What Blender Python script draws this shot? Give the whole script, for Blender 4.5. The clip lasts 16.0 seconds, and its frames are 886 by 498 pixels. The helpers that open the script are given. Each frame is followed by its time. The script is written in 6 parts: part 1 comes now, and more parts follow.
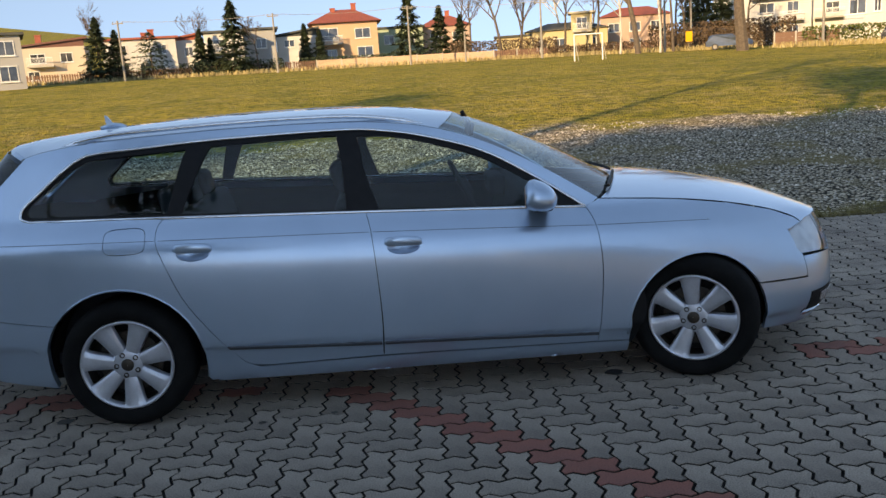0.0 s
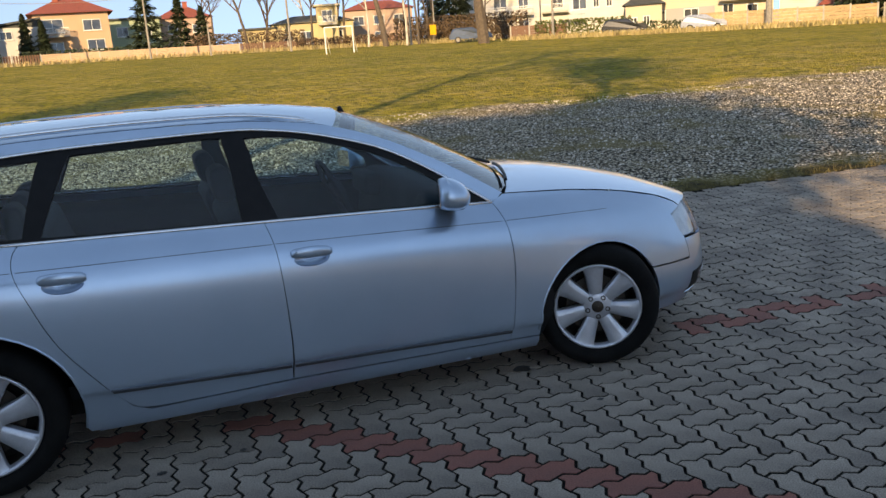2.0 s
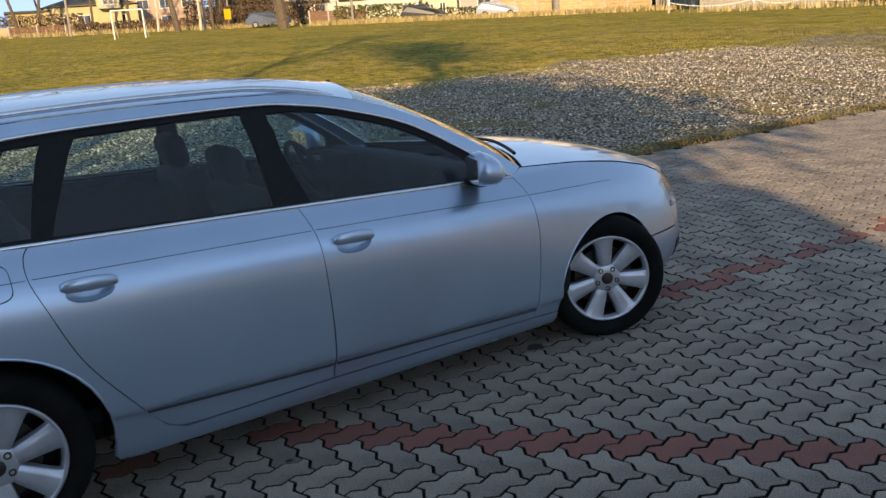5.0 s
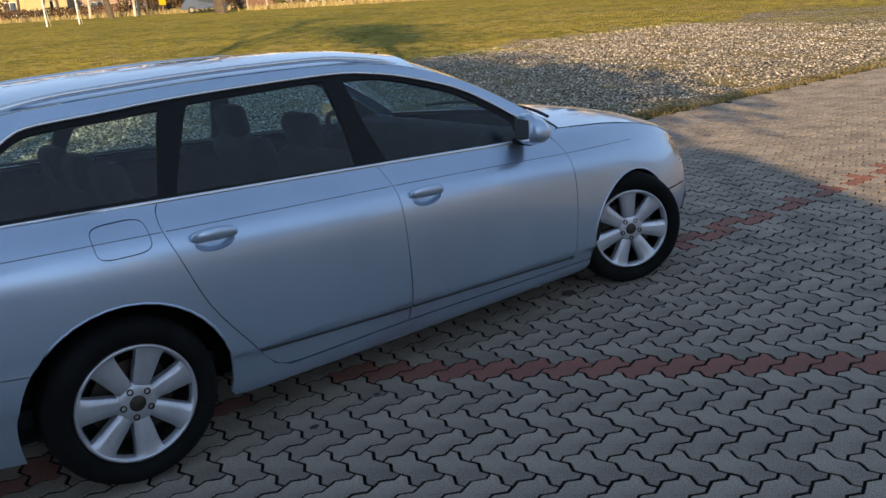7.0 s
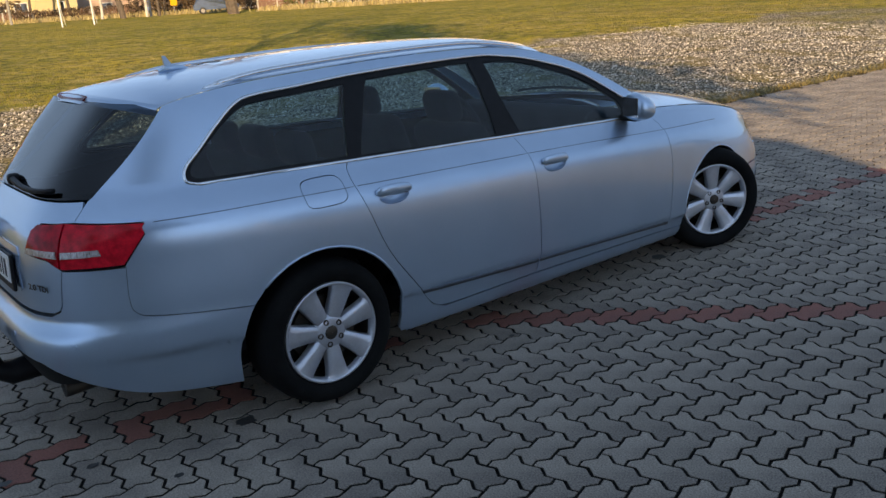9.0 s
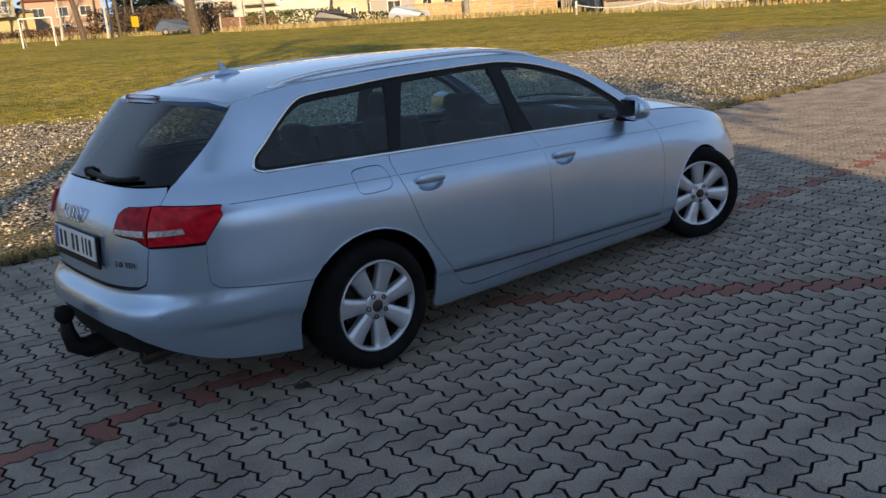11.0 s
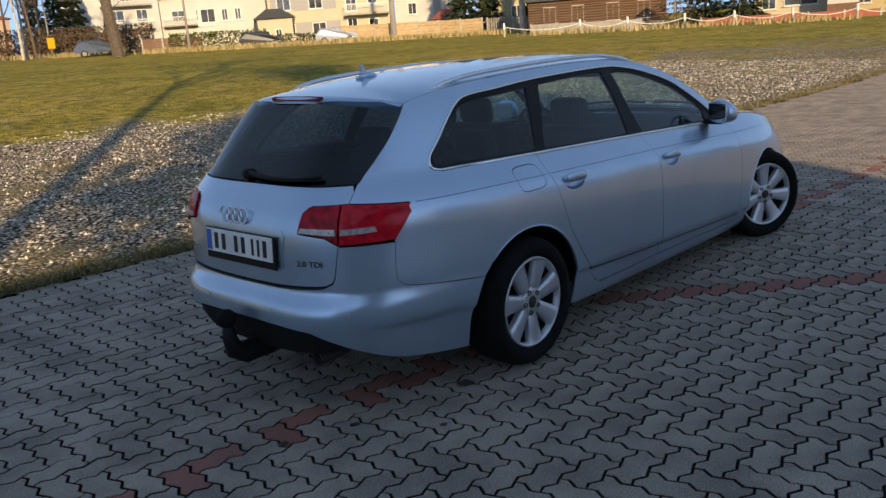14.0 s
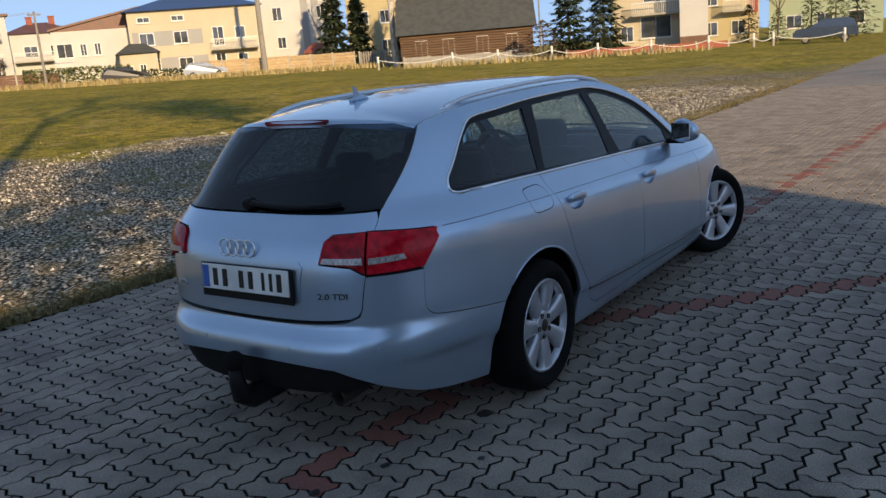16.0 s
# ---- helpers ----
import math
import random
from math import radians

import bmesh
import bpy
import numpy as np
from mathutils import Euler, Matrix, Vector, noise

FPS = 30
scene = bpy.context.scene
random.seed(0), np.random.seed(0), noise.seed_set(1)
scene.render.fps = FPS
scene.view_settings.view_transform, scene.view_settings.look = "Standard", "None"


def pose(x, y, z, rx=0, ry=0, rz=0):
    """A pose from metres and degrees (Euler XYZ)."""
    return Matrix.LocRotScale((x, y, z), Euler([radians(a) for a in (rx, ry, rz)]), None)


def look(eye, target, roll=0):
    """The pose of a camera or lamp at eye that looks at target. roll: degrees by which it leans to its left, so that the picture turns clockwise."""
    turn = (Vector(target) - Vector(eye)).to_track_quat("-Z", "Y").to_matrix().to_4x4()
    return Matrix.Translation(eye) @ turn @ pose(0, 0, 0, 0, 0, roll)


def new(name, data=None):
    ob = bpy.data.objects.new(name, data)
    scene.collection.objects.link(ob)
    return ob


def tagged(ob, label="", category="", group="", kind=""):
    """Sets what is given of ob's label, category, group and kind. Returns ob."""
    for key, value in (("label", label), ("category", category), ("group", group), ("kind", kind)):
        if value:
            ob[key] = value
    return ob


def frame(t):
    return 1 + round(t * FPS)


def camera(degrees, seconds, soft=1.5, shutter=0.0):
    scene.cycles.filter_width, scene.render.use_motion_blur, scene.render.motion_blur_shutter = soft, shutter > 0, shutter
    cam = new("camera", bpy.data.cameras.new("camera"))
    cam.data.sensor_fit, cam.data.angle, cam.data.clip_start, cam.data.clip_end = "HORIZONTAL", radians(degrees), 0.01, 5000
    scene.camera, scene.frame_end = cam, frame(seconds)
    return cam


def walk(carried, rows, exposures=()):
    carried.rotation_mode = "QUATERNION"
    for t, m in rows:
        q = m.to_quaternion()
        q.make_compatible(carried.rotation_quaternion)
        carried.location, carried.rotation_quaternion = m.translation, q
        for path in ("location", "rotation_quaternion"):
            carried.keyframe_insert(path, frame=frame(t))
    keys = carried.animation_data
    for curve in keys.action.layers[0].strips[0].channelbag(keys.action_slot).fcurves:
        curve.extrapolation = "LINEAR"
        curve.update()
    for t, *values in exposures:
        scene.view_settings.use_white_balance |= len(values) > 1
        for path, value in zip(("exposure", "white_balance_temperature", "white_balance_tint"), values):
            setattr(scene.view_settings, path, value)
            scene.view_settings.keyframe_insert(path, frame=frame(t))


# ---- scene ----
cam = camera(55.6, 16.0)
PATH = [
    (0, (-0.065, -4.907, 1.641), (0.049, -2.954, 1.224), -3.8),
    (0.5, (-0.151, -4.719, 1.638), (0.053, -2.776, 1.208), -4.0),
    (1, (-0.333, -4.596, 1.622), (0.047, -2.682, 1.184), -4.0),
    (1.5, (-0.599, -4.566, 1.665), (-0.049, -2.698, 1.207), -3.9),
    (2, (-0.725, -4.476, 1.683), (-0.054, -2.652, 1.212), -4.1),
    (2.5, (-0.742, -4.247, 1.685), (0.019, -2.464, 1.193), -4.2),
    (3, (-0.724, -4.14, 1.666), (0.075, -2.372, 1.177), -4.5),
    (3.5, (-0.803, -4.092, 1.656), (-0.007, -2.322, 1.173), -4.7),
    (4, (-1.104, -3.938, 1.655), (-0.197, -2.225, 1.161), -4.2),
    (4.2, (-1.2, -3.906, 1.661), (-0.242, -2.223, 1.159), -4.1),
    (6.3, (-2.063, -3.715, 1.674), (-0.901, -2.19, 1.105), -4.4),
    (6.5, (-2.115, -3.74, 1.677), (-0.941, -2.226, 1.104), -4.6),
    (7, (-2.245, -3.81, 1.672), (-1.065, -2.302, 1.093), -4.6),
    (7.5, (-2.472, -3.775, 1.669), (-1.3, -2.261, 1.089), -4.5),
    (8, (-2.719, -3.696, 1.668), (-1.554, -2.179, 1.084), -4.4),
    (8.5, (-2.908, -3.796, 1.665), (-1.725, -2.29, 1.087), -4.5),
    (9, (-3.104, -3.856, 1.674), (-1.927, -2.344, 1.099), -4.5),
    (9.2, (-3.209, -3.822, 1.668), (-2.035, -2.306, 1.097), -4.4),
    (11.3, (-3.83, -4.028, 1.653), (-2.569, -2.571, 1.119), -4.5),
    (11.5, (-3.952, -3.98, 1.674), (-2.692, -2.521, 1.14), -4.4),
    (12, (-4.118, -3.86, 1.686), (-2.86, -2.395, 1.166), -4.3),
    (12.5, (-4.136, -3.666, 1.652), (-2.879, -2.201, 1.13), -4.2),
    (13, (-4.114, -3.469, 1.637), (-2.866, -1.994, 1.121), -4.2),
    (13.5, (-4.318, -3.388, 1.629), (-3.025, -1.948, 1.126), -4.4),
    (14, (-4.568, -3.284, 1.644), (-3.167, -1.948, 1.143), -4.4),
    (14.5, (-4.585, -3.156, 1.637), (-3.106, -1.901, 1.147), -4.8),
    (15, (-4.502, -2.964, 1.619), (-2.986, -1.752, 1.138), -4.9),
    (15.5, (-4.578, -2.855, 1.613), (-3.035, -1.67, 1.149), -4.8),
    (16, (-4.855, -2.686, 1.628), (-3.253, -1.576, 1.178), -4.8),
]
walk(cam, [(t, look(eye, target, roll)) for t, eye, target, roll in PATH], [(0.0, 1.82, 10100, 11), (4.0, 1.76, 9900, 11), (8.0, 1.79, 9600, 11), (12.0, 1.58, 9400, 11), (16.0, 1.36, 8700, 10)])

# low winter sun behind the walk, from the south-west
SUN_TRAVEL = Vector((0.54, 0.84, 0)).normalized()
SUN_ELEV = radians(17)
world = bpy.data.worlds.new("world")
scene.world = world
world.use_nodes = True
wn, wl = world.node_tree.nodes, world.node_tree.links
sky = wn.new("ShaderNodeTexSky")
sky.sky_type, sky.sun_disc = "NISHITA", False
sky.sun_elevation = SUN_ELEV
sky.sun_rotation = math.atan2(-SUN_TRAVEL.x, -SUN_TRAVEL.y)
sky.altitude = 1500
sky.air_density, sky.dust_density, sky.ozone_density = 0.85, 0.35, 2.0
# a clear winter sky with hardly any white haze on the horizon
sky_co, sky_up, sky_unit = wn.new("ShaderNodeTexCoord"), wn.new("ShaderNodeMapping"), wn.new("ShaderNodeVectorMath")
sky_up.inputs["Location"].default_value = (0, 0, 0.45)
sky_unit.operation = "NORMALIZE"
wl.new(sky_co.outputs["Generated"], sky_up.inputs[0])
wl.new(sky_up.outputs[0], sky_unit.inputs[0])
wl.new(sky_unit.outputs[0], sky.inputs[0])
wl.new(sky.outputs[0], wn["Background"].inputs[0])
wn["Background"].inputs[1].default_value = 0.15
sun = new("sun", bpy.data.lights.new("sun", "SUN"))
sun.data.energy, sun.data.angle, sun.data.color = 2.0, radians(0.55), (1.0, 0.825, 0.60)
sun_dir = Vector((SUN_TRAVEL.x * math.cos(SUN_ELEV), SUN_TRAVEL.y * math.cos(SUN_ELEV), -math.sin(SUN_ELEV)))
sun.matrix_world = look((-30, -50, 30), Vector((-30, -50, 30)) + sun_dir)


# ---- materials ----
def mat(name, colour, rough=0.6, metal=0.0, second=None, scale=8.0, grain=0.0, grain_scale=120.0, bump=0.0, mix=(0.4, 0.65),
        random_tint=0.0, coat=0.0, island=False, stretch=None, detail=6.0):
    """A principled material: two colours mixed by a large noise, a fine grain in value, bump, and a tint that varies by object."""
    m = bpy.data.materials.new(name)
    m.use_nodes = True
    n, l = m.node_tree.nodes, m.node_tree.links
    b = n["Principled BSDF"]
    b.inputs["Roughness"].default_value, b.inputs["Metallic"].default_value = rough, metal
    b.inputs["Coat Weight"].default_value, b.inputs["Coat Roughness"].default_value = coat, 0.03
    tc = n.new("ShaderNodeTexCoord")
    co = tc.outputs["Object"]
    if stretch:
        mp = n.new("ShaderNodeMapping")
        mp.inputs["Scale"].default_value = stretch
        l.new(co, mp.inputs[0])
        co = mp.outputs[0]
    big = n.new("ShaderNodeTexNoise")
    big.inputs["Scale"].default_value, big.inputs["Detail"].default_value = scale, detail
    l.new(co, big.inputs["Vector"])
    ramp = n.new("ShaderNodeMapRange")
    ramp.inputs[1].default_value, ramp.inputs[2].default_value = mix
    l.new(big.outputs[0], ramp.inputs[0])
    mx = n.new("ShaderNodeMix")
    mx.data_type = "RGBA"
    mx.inputs[6].default_value = (*colour, 1)
    mx.inputs[7].default_value = (*(second or [c * 0.8 for c in colour]), 1)
    l.new(ramp.outputs[0], mx.inputs[0])
    out = mx.outputs[2]
    fine = n.new("ShaderNodeTexNoise")
    fine.inputs["Scale"].default_value, fine.inputs["Detail"].default_value = grain_scale, 4.0
    l.new(co, fine.inputs["Vector"])
    hsv = n.new("ShaderNodeHueSaturation")
    val = n.new("ShaderNodeMapRange")
    val.inputs[3].default_value, val.inputs[4].default_value = 1 - grain, 1 + grain
    val.inputs[1].default_value, val.inputs[2].default_value = 0.3, 0.7
    l.new(fine.outputs[0], val.inputs[0])
    last = val.outputs[0]
    if random_tint:
        src = n.new("ShaderNodeNewGeometry").outputs["Random Per Island"] if island else n.new("ShaderNodeObjectInfo").outputs["Random"]
        rr = n.new("ShaderNodeMapRange")
        rr.inputs[3].default_value, rr.inputs[4].default_value = 1 - random_tint, 1 + random_tint
        l.new(src, rr.inputs[0])
        mul = n.new("ShaderNodeMath")
        mul.operation = "MULTIPLY"
        l.new(last, mul.inputs[0])
        l.new(rr.outputs[0], mul.inputs[1])
        last = mul.outputs[0]
    l.new(last, hsv.inputs["Value"])
    l.new(out, hsv.inputs["Color"])
    l.new(hsv.outputs[0], b.inputs["Base Color"])
    if bump:
        bp = n.new("ShaderNodeBump")
        bp.inputs["Strength"].default_value, bp.inputs["Distance"].default_value = bump, 0.01
        l.new(fine.outputs[0], bp.inputs["Height"])
        l.new(bp.outputs[0], b.inputs["Normal"])
    return m


def glass(name, colour=(0.8, 0.85, 0.85), rough=0.0, solid=0.0):
    """A thin pane: mostly clear, with the mirror of a pane by Fresnel."""
    m = bpy.data.materials.new(name)
    m.use_nodes = True
    n, l = m.node_tree.nodes, m.node_tree.links
    n.remove(n["Principled BSDF"])
    clear, gloss, mixer, face = n.new("ShaderNodeBsdfTransparent"), n.new("ShaderNodeBsdfGlossy"), n.new("ShaderNodeMixShader"), n.new("ShaderNodeLayerWeight")
    power, mirror = n.new("ShaderNodeMath"), n.new("ShaderNodeMapRange")
    clear.inputs[0].default_value = (*colour, 1)
    gloss.inputs["Roughness"].default_value = rough
    face.inputs[0].default_value = 0.5
    power.operation, power.inputs[1].default_value = "POWER", 4.0
    mirror.inputs[3].default_value, mirror.inputs[4].default_value = 0.05, 1.0
    l.new(face.outputs["Facing"], power.inputs[0])
    l.new(power.outputs[0], mirror.inputs[0])
    l.new(mirror.outputs[0], mixer.inputs[0])
    l.new(clear.outputs[0], mixer.inputs[1])
    l.new(gloss.outputs[0], mixer.inputs[2])
    l.new(mixer.outputs[0], n["Material Output"].inputs[0])
    return m


M_PAVER = mat("grey_paver", (0.35, 0.29, 0.232), 0.85, second=(0.22, 0.182, 0.15), scale=3.0, grain=0.42, grain_scale=150, bump=0.8, random_tint=0.12)
M_PAVER_RED = mat("red_paver", (0.32, 0.115, 0.085), 0.85, second=(0.24, 0.10, 0.078), scale=3.0, grain=0.3, grain_scale=150, bump=0.8, random_tint=0.12)
M_PAVER_ALL = mat("grey_pavers", (0.35, 0.29, 0.232), 0.85, second=(0.22, 0.182, 0.15), scale=3.0, grain=0.42, grain_scale=150, bump=0.8, random_tint=0.12, island=True)
M_PAVER_RED_ALL = mat("red_pavers", (0.32, 0.115, 0.085), 0.85, second=(0.24, 0.10, 0.078), scale=3.0, grain=0.3, grain_scale=150, bump=0.8, random_tint=0.12, island=True)
# sand taken to near black: the shade deep in the joints is in the colour
M_JOINT = mat("shaded_joint_sand", (0.010, 0.009, 0.008), 0.95, second=(0.018, 0.016, 0.012), scale=6, grain=0.3, bump=0.4)
M_LOT = mat("far_paving", (0.28, 0.238, 0.20), 0.85, second=(0.21, 0.18, 0.155), scale=0.8, grain=0.25, grain_scale=9, bump=0.2)


# ---- helpers of this scene ----
def mesh_from(name, bm, material, smooth=False):
    me = bpy.data.meshes.new(name)
    bm.to_mesh(me)
    bm.free()
    for m in (material if isinstance(material, (list, tuple)) else [material]):
        me.materials.append(m)
    if smooth:
        me.shade_smooth()
    return me


def part(name, bm, material, parent=None, label="", smooth=False):
    """Links a bmesh as one mesh object under a thing or a part."""
    ob = new(name, mesh_from(name, bm, material, smooth))
    ob.parent = parent
    if label:
        ob["label"] = label
    return ob


def box(bm, x0, x1, y0, y1, z0, z1, m=None):
    vs = [bm.verts.new(p) for p in ((x0, y0, z0), (x1, y0, z0), (x1, y1, z0), (x0, y1, z0), (x0, y0, z1), (x1, y0, z1), (x1, y1, z1), (x0, y1, z1))]
    for f in ((0, 3, 2, 1), (4, 5, 6, 7), (0, 1, 5, 4), (1, 2, 6, 5), (2, 3, 7, 6), (3, 0, 4, 7)):
        bm.faces.new([vs[i] for i in f])
    if m is not None:
        bmesh.ops.transform(bm, matrix=m, verts=vs)
    return vs


def tube(bm, points, radii, sides=8, cap=True):
    """A tapered tube through the points."""
    rings = []
    for i, (p, r) in enumerate(zip(points, radii)):
        p = Vector(p)
        d = (Vector(points[min(i + 1, len(points) - 1)]) - Vector(points[max(i - 1, 0)])).normalized()
        a = d.orthogonal().normalized() if i == 0 else (a - d * a.dot(d)).normalized()
        b = d.cross(a)
        rings.append([bm.verts.new(p + r * (a * math.cos(2 * math.pi * k / sides) + b * math.sin(2 * math.pi * k / sides))) for k in range(sides)])
    for r0, r1 in zip(rings, rings[1:]):
        for k in range(sides):
            bm.faces.new((r0[k], r0[(k + 1) % sides], r1[(k + 1) % sides], r1[k]))
    if cap:
        bm.faces.new(rings[0][::-1])
        bm.faces.new(rings[-1])


def thing(name, label, category, group="", at=(0, 0, 0), yaw=0.0):
    ob = new(name)
    ob.empty_display_size = 0.2
    ob.matrix_world = pose(*at, 0, 0, yaw)
    return tagged(ob, label, category, group)


# ---- ground ----
def edge_y(x):
    """The paving's northern edge."""
    return 3.05 - 0.05 * x if x < 12 else 2.45


def rise(x, y):
    """The field climbs gently away from the paving, more to the west."""
    d = y - edge_y(x)
    if d <= 0:
        return 0.0
    d = min(d, 82) + 0.55 * max(0.0, d - 82)
    return d * max(0.006, 0.028 - 0.00012 * x)


M_GROUND = bpy.data.materials.new("grass_and_gravel")
M_GROUND.use_nodes = True


def ground_material(m):
    """Winter grass, yellow and green, giving way to pale gravel near the paving; the border is uneven."""
    n, l = m.node_tree.nodes, m.node_tree.links
    b = n["Principled BSDF"]
    b.inputs["Roughness"].default_value = 0.95
    b.inputs["Specular IOR Level"].default_value = 0.15
    geo = n.new("ShaderNodeNewGeometry")

    def tex(scale, detail=5.0, stretch=None):
        t = n.new("ShaderNodeTexNoise")
        t.inputs["Scale"].default_value, t.inputs["Detail"].default_value = scale, detail
        src = geo.outputs["Position"]
        if stretch:
            mp = n.new("ShaderNodeMapping")
            mp.inputs["Scale"].default_value = stretch
            l.new(src, mp.inputs[0])
            src = mp.outputs[0]
        l.new(src, t.inputs["Vector"])
        return t.outputs[0]

    def ranged(v, a, c, lo=0.0, hi=1.0):
        r = n.new("ShaderNodeMapRange")
        for i, q in enumerate((a, c, lo, hi)):
            r.inputs[i + 1].default_value = q
        l.new(v, r.inputs[0])
        return r.outputs[0]

    def mixed(f, p, q):
        x = n.new("ShaderNodeMix")
        x.data_type = "RGBA"
        l.new(f, x.inputs[0])
        for i, c in ((6, p), (7, q)):
            if isinstance(c, tuple):
                x.inputs[i].default_value = (*c, 1)
            else:
                l.new(c, x.inputs[i])
        return x.outputs[2]

    def math_(op, p, q):
        x = n.new("ShaderNodeMath")
        x.operation = op
        for i, c in enumerate((p, q)):
            if isinstance(c, (int, float)):
                x.inputs[i].default_value = c
            else:
                l.new(c, x.inputs[i])
        return x.outputs[0]

    grass = mixed(ranged(tex(0.35), 0.4, 0.62), (0.52, 0.39, 0.055), (0.27, 0.245, 0.025))
    grass = mixed(ranged(tex(2.2), 0.48, 0.7), grass, (0.45, 0.34, 0.09))
    grass = mixed(ranged(tex(5, 6, (1.0, 0.45, 1.0)), 0.46, 0.62, 0, 0.8), grass, (0.12, 0.125, 0.025))
    grass = mixed(ranged(tex(1.3, 6), 0.52, 0.66, 0, 0.7), grass, (0.55, 0.41, 0.14))
    grass = mixed(ranged(tex(26, 4), 0.5, 0.72, 0, 0.8), grass, (0.06, 0.062, 0.014))
    grass = mixed(ranged(tex(3.2, 6, (0.45, 1.6, 1.0)), 0.53, 0.66, 0, 0.75), grass, (0.085, 0.085, 0.016))
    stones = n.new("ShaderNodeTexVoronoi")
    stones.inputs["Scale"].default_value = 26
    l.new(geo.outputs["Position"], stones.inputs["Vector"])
    sep = n.new("ShaderNodeSeparateColor")
    l.new(stones.outputs["Color"], sep.inputs[0])
    gravel = mixed(ranged(sep.outputs[0], 0.1, 0.9), (0.38, 0.29, 0.19), (0.88, 0.75, 0.57))
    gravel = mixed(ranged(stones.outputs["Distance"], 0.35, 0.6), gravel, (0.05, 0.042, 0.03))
    gravel = mixed(ranged(tex(0.9), 0.50, 0.66, 0, 0.7), gravel, (0.25, 0.19, 0.075))
    # the place where gravel ends
    pos = n.new("ShaderNodeSeparateXYZ")
    l.new(geo.outputs["Position"], pos.inputs[0])
    y = math_("ADD", pos.outputs[1], math_("MULTIPLY", math_("SUBTRACT", tex(0.45, 6), 0.5), 7.0))
    y = math_("ADD", y, math_("MULTIPLY", pos.outputs[0], 0.03))
    f = ranged(y, 13.2, 12.0)
    near = ranged(math_("ADD", math_("ADD", pos.outputs[1], math_("MULTIPLY", pos.outputs[0], 0.05)), math_("MULTIPLY", math_("SUBTRACT", tex(1.1, 6), 0.5), 1.2)), 3.05, 3.5)
    far = ranged(math_("ADD", pos.outputs[0], math_("MULTIPLY", math_("SUBTRACT", tex(0.3, 6), 0.5), 30.0)), 34.0, 18.0)
    f = math_("MULTIPLY", math_("MULTIPLY", f, near), far)
    verge = mixed(ranged(tex(9, 5), 0.4, 0.65), (0.13, 0.10, 0.03), (0.06, 0.048, 0.025))
    turf = mixed(near, verge, grass)
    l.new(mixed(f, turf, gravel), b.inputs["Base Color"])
    bp = n.new("ShaderNodeBump")
    bp.inputs["Strength"].default_value, bp.inputs["Distance"].default_value = 1.0, 0.09
    h = math_("ADD", math_("ADD", math_("MULTIPLY", tex(14, 5), 1.0), math_("MULTIPLY", tex(2.2, 5), 3.0)), math_("MULTIPLY", stones.outputs["Distance"], -0.5))
    l.new(h, bp.inputs["Height"])
    l.new(bp.outputs[0], b.inputs["Normal"])


ground_material(M_GROUND)


def steps(*runs):
    """Positions along a line: (start, stop, step) runs joined."""
    out = []
    for a, c, s in runs:
        k = max(1, round((c - a) / s))
        out += [a + (c - a) * i / k for i in range(k)]
    return out + [runs[-1][1]]


bm = bmesh.new()
xs = steps((-1500, -200, 130), (-200, -40, 16), (-40, -8, 2), (-8, 24, 0.16), (24, 60, 1.5), (60, 200, 14), (200, 1500, 130))
ds = steps((0.0, 14, 0.16), (14, 30, 0.8), (30, 120, 6), (120, 300, 30), (300, 2200, 190))
grid = []
for d in ds:
    row = []
    for x in xs:
        y = edge_y(x) + d
        z = rise(x, y)
        if 0.1 < d < 30 and -9 < x < 26:
            z += 0.035 * noise.noise((x * 0.6, y * 0.6, 0)) + 0.03 * noise.noise((x * 2.3, y * 2.3, 4)) + 0.025 * noise.noise((x * 6, y * 6, 9))
            z += 0.02
        row.append(bm.verts.new((x, y, max(z, -0.004 if d == 0 else 0.004))))
    grid.append(row)
for r0, r1 in zip(grid, grid[1:]):
    for a, b_, c, e in zip(r0, r0[1:], r1[1:], r1):
        bm.faces.new((a, b_, c, e))
# the land behind and beside the paving
south = [bm.verts.new((x, -1500, 0)) for x in (-1500, 1500)]
mid = [bm.verts.new((x, -40, -0.02)) for x in (-1500, 1500)]
bm.faces.new((south[0], south[1], mid[1], mid[0]))
ground = tagged(part("ground", bm, M_GROUND, smooth=True), "yellow-green winter grass field with pale gravel beside the paving", "ground", kind="structure")

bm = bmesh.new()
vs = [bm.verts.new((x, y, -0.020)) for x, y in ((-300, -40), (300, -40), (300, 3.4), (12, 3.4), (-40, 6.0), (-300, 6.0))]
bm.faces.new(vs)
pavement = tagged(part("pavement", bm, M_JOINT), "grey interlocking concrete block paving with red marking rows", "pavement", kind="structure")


# ---- houses round the field ----
def wall_mat(name, c, k=0.93):
    return mat(name, c, 0.85, second=tuple(v * k for v in c), scale=0.6, grain=0.05, grain_scale=12, bump=0.05)


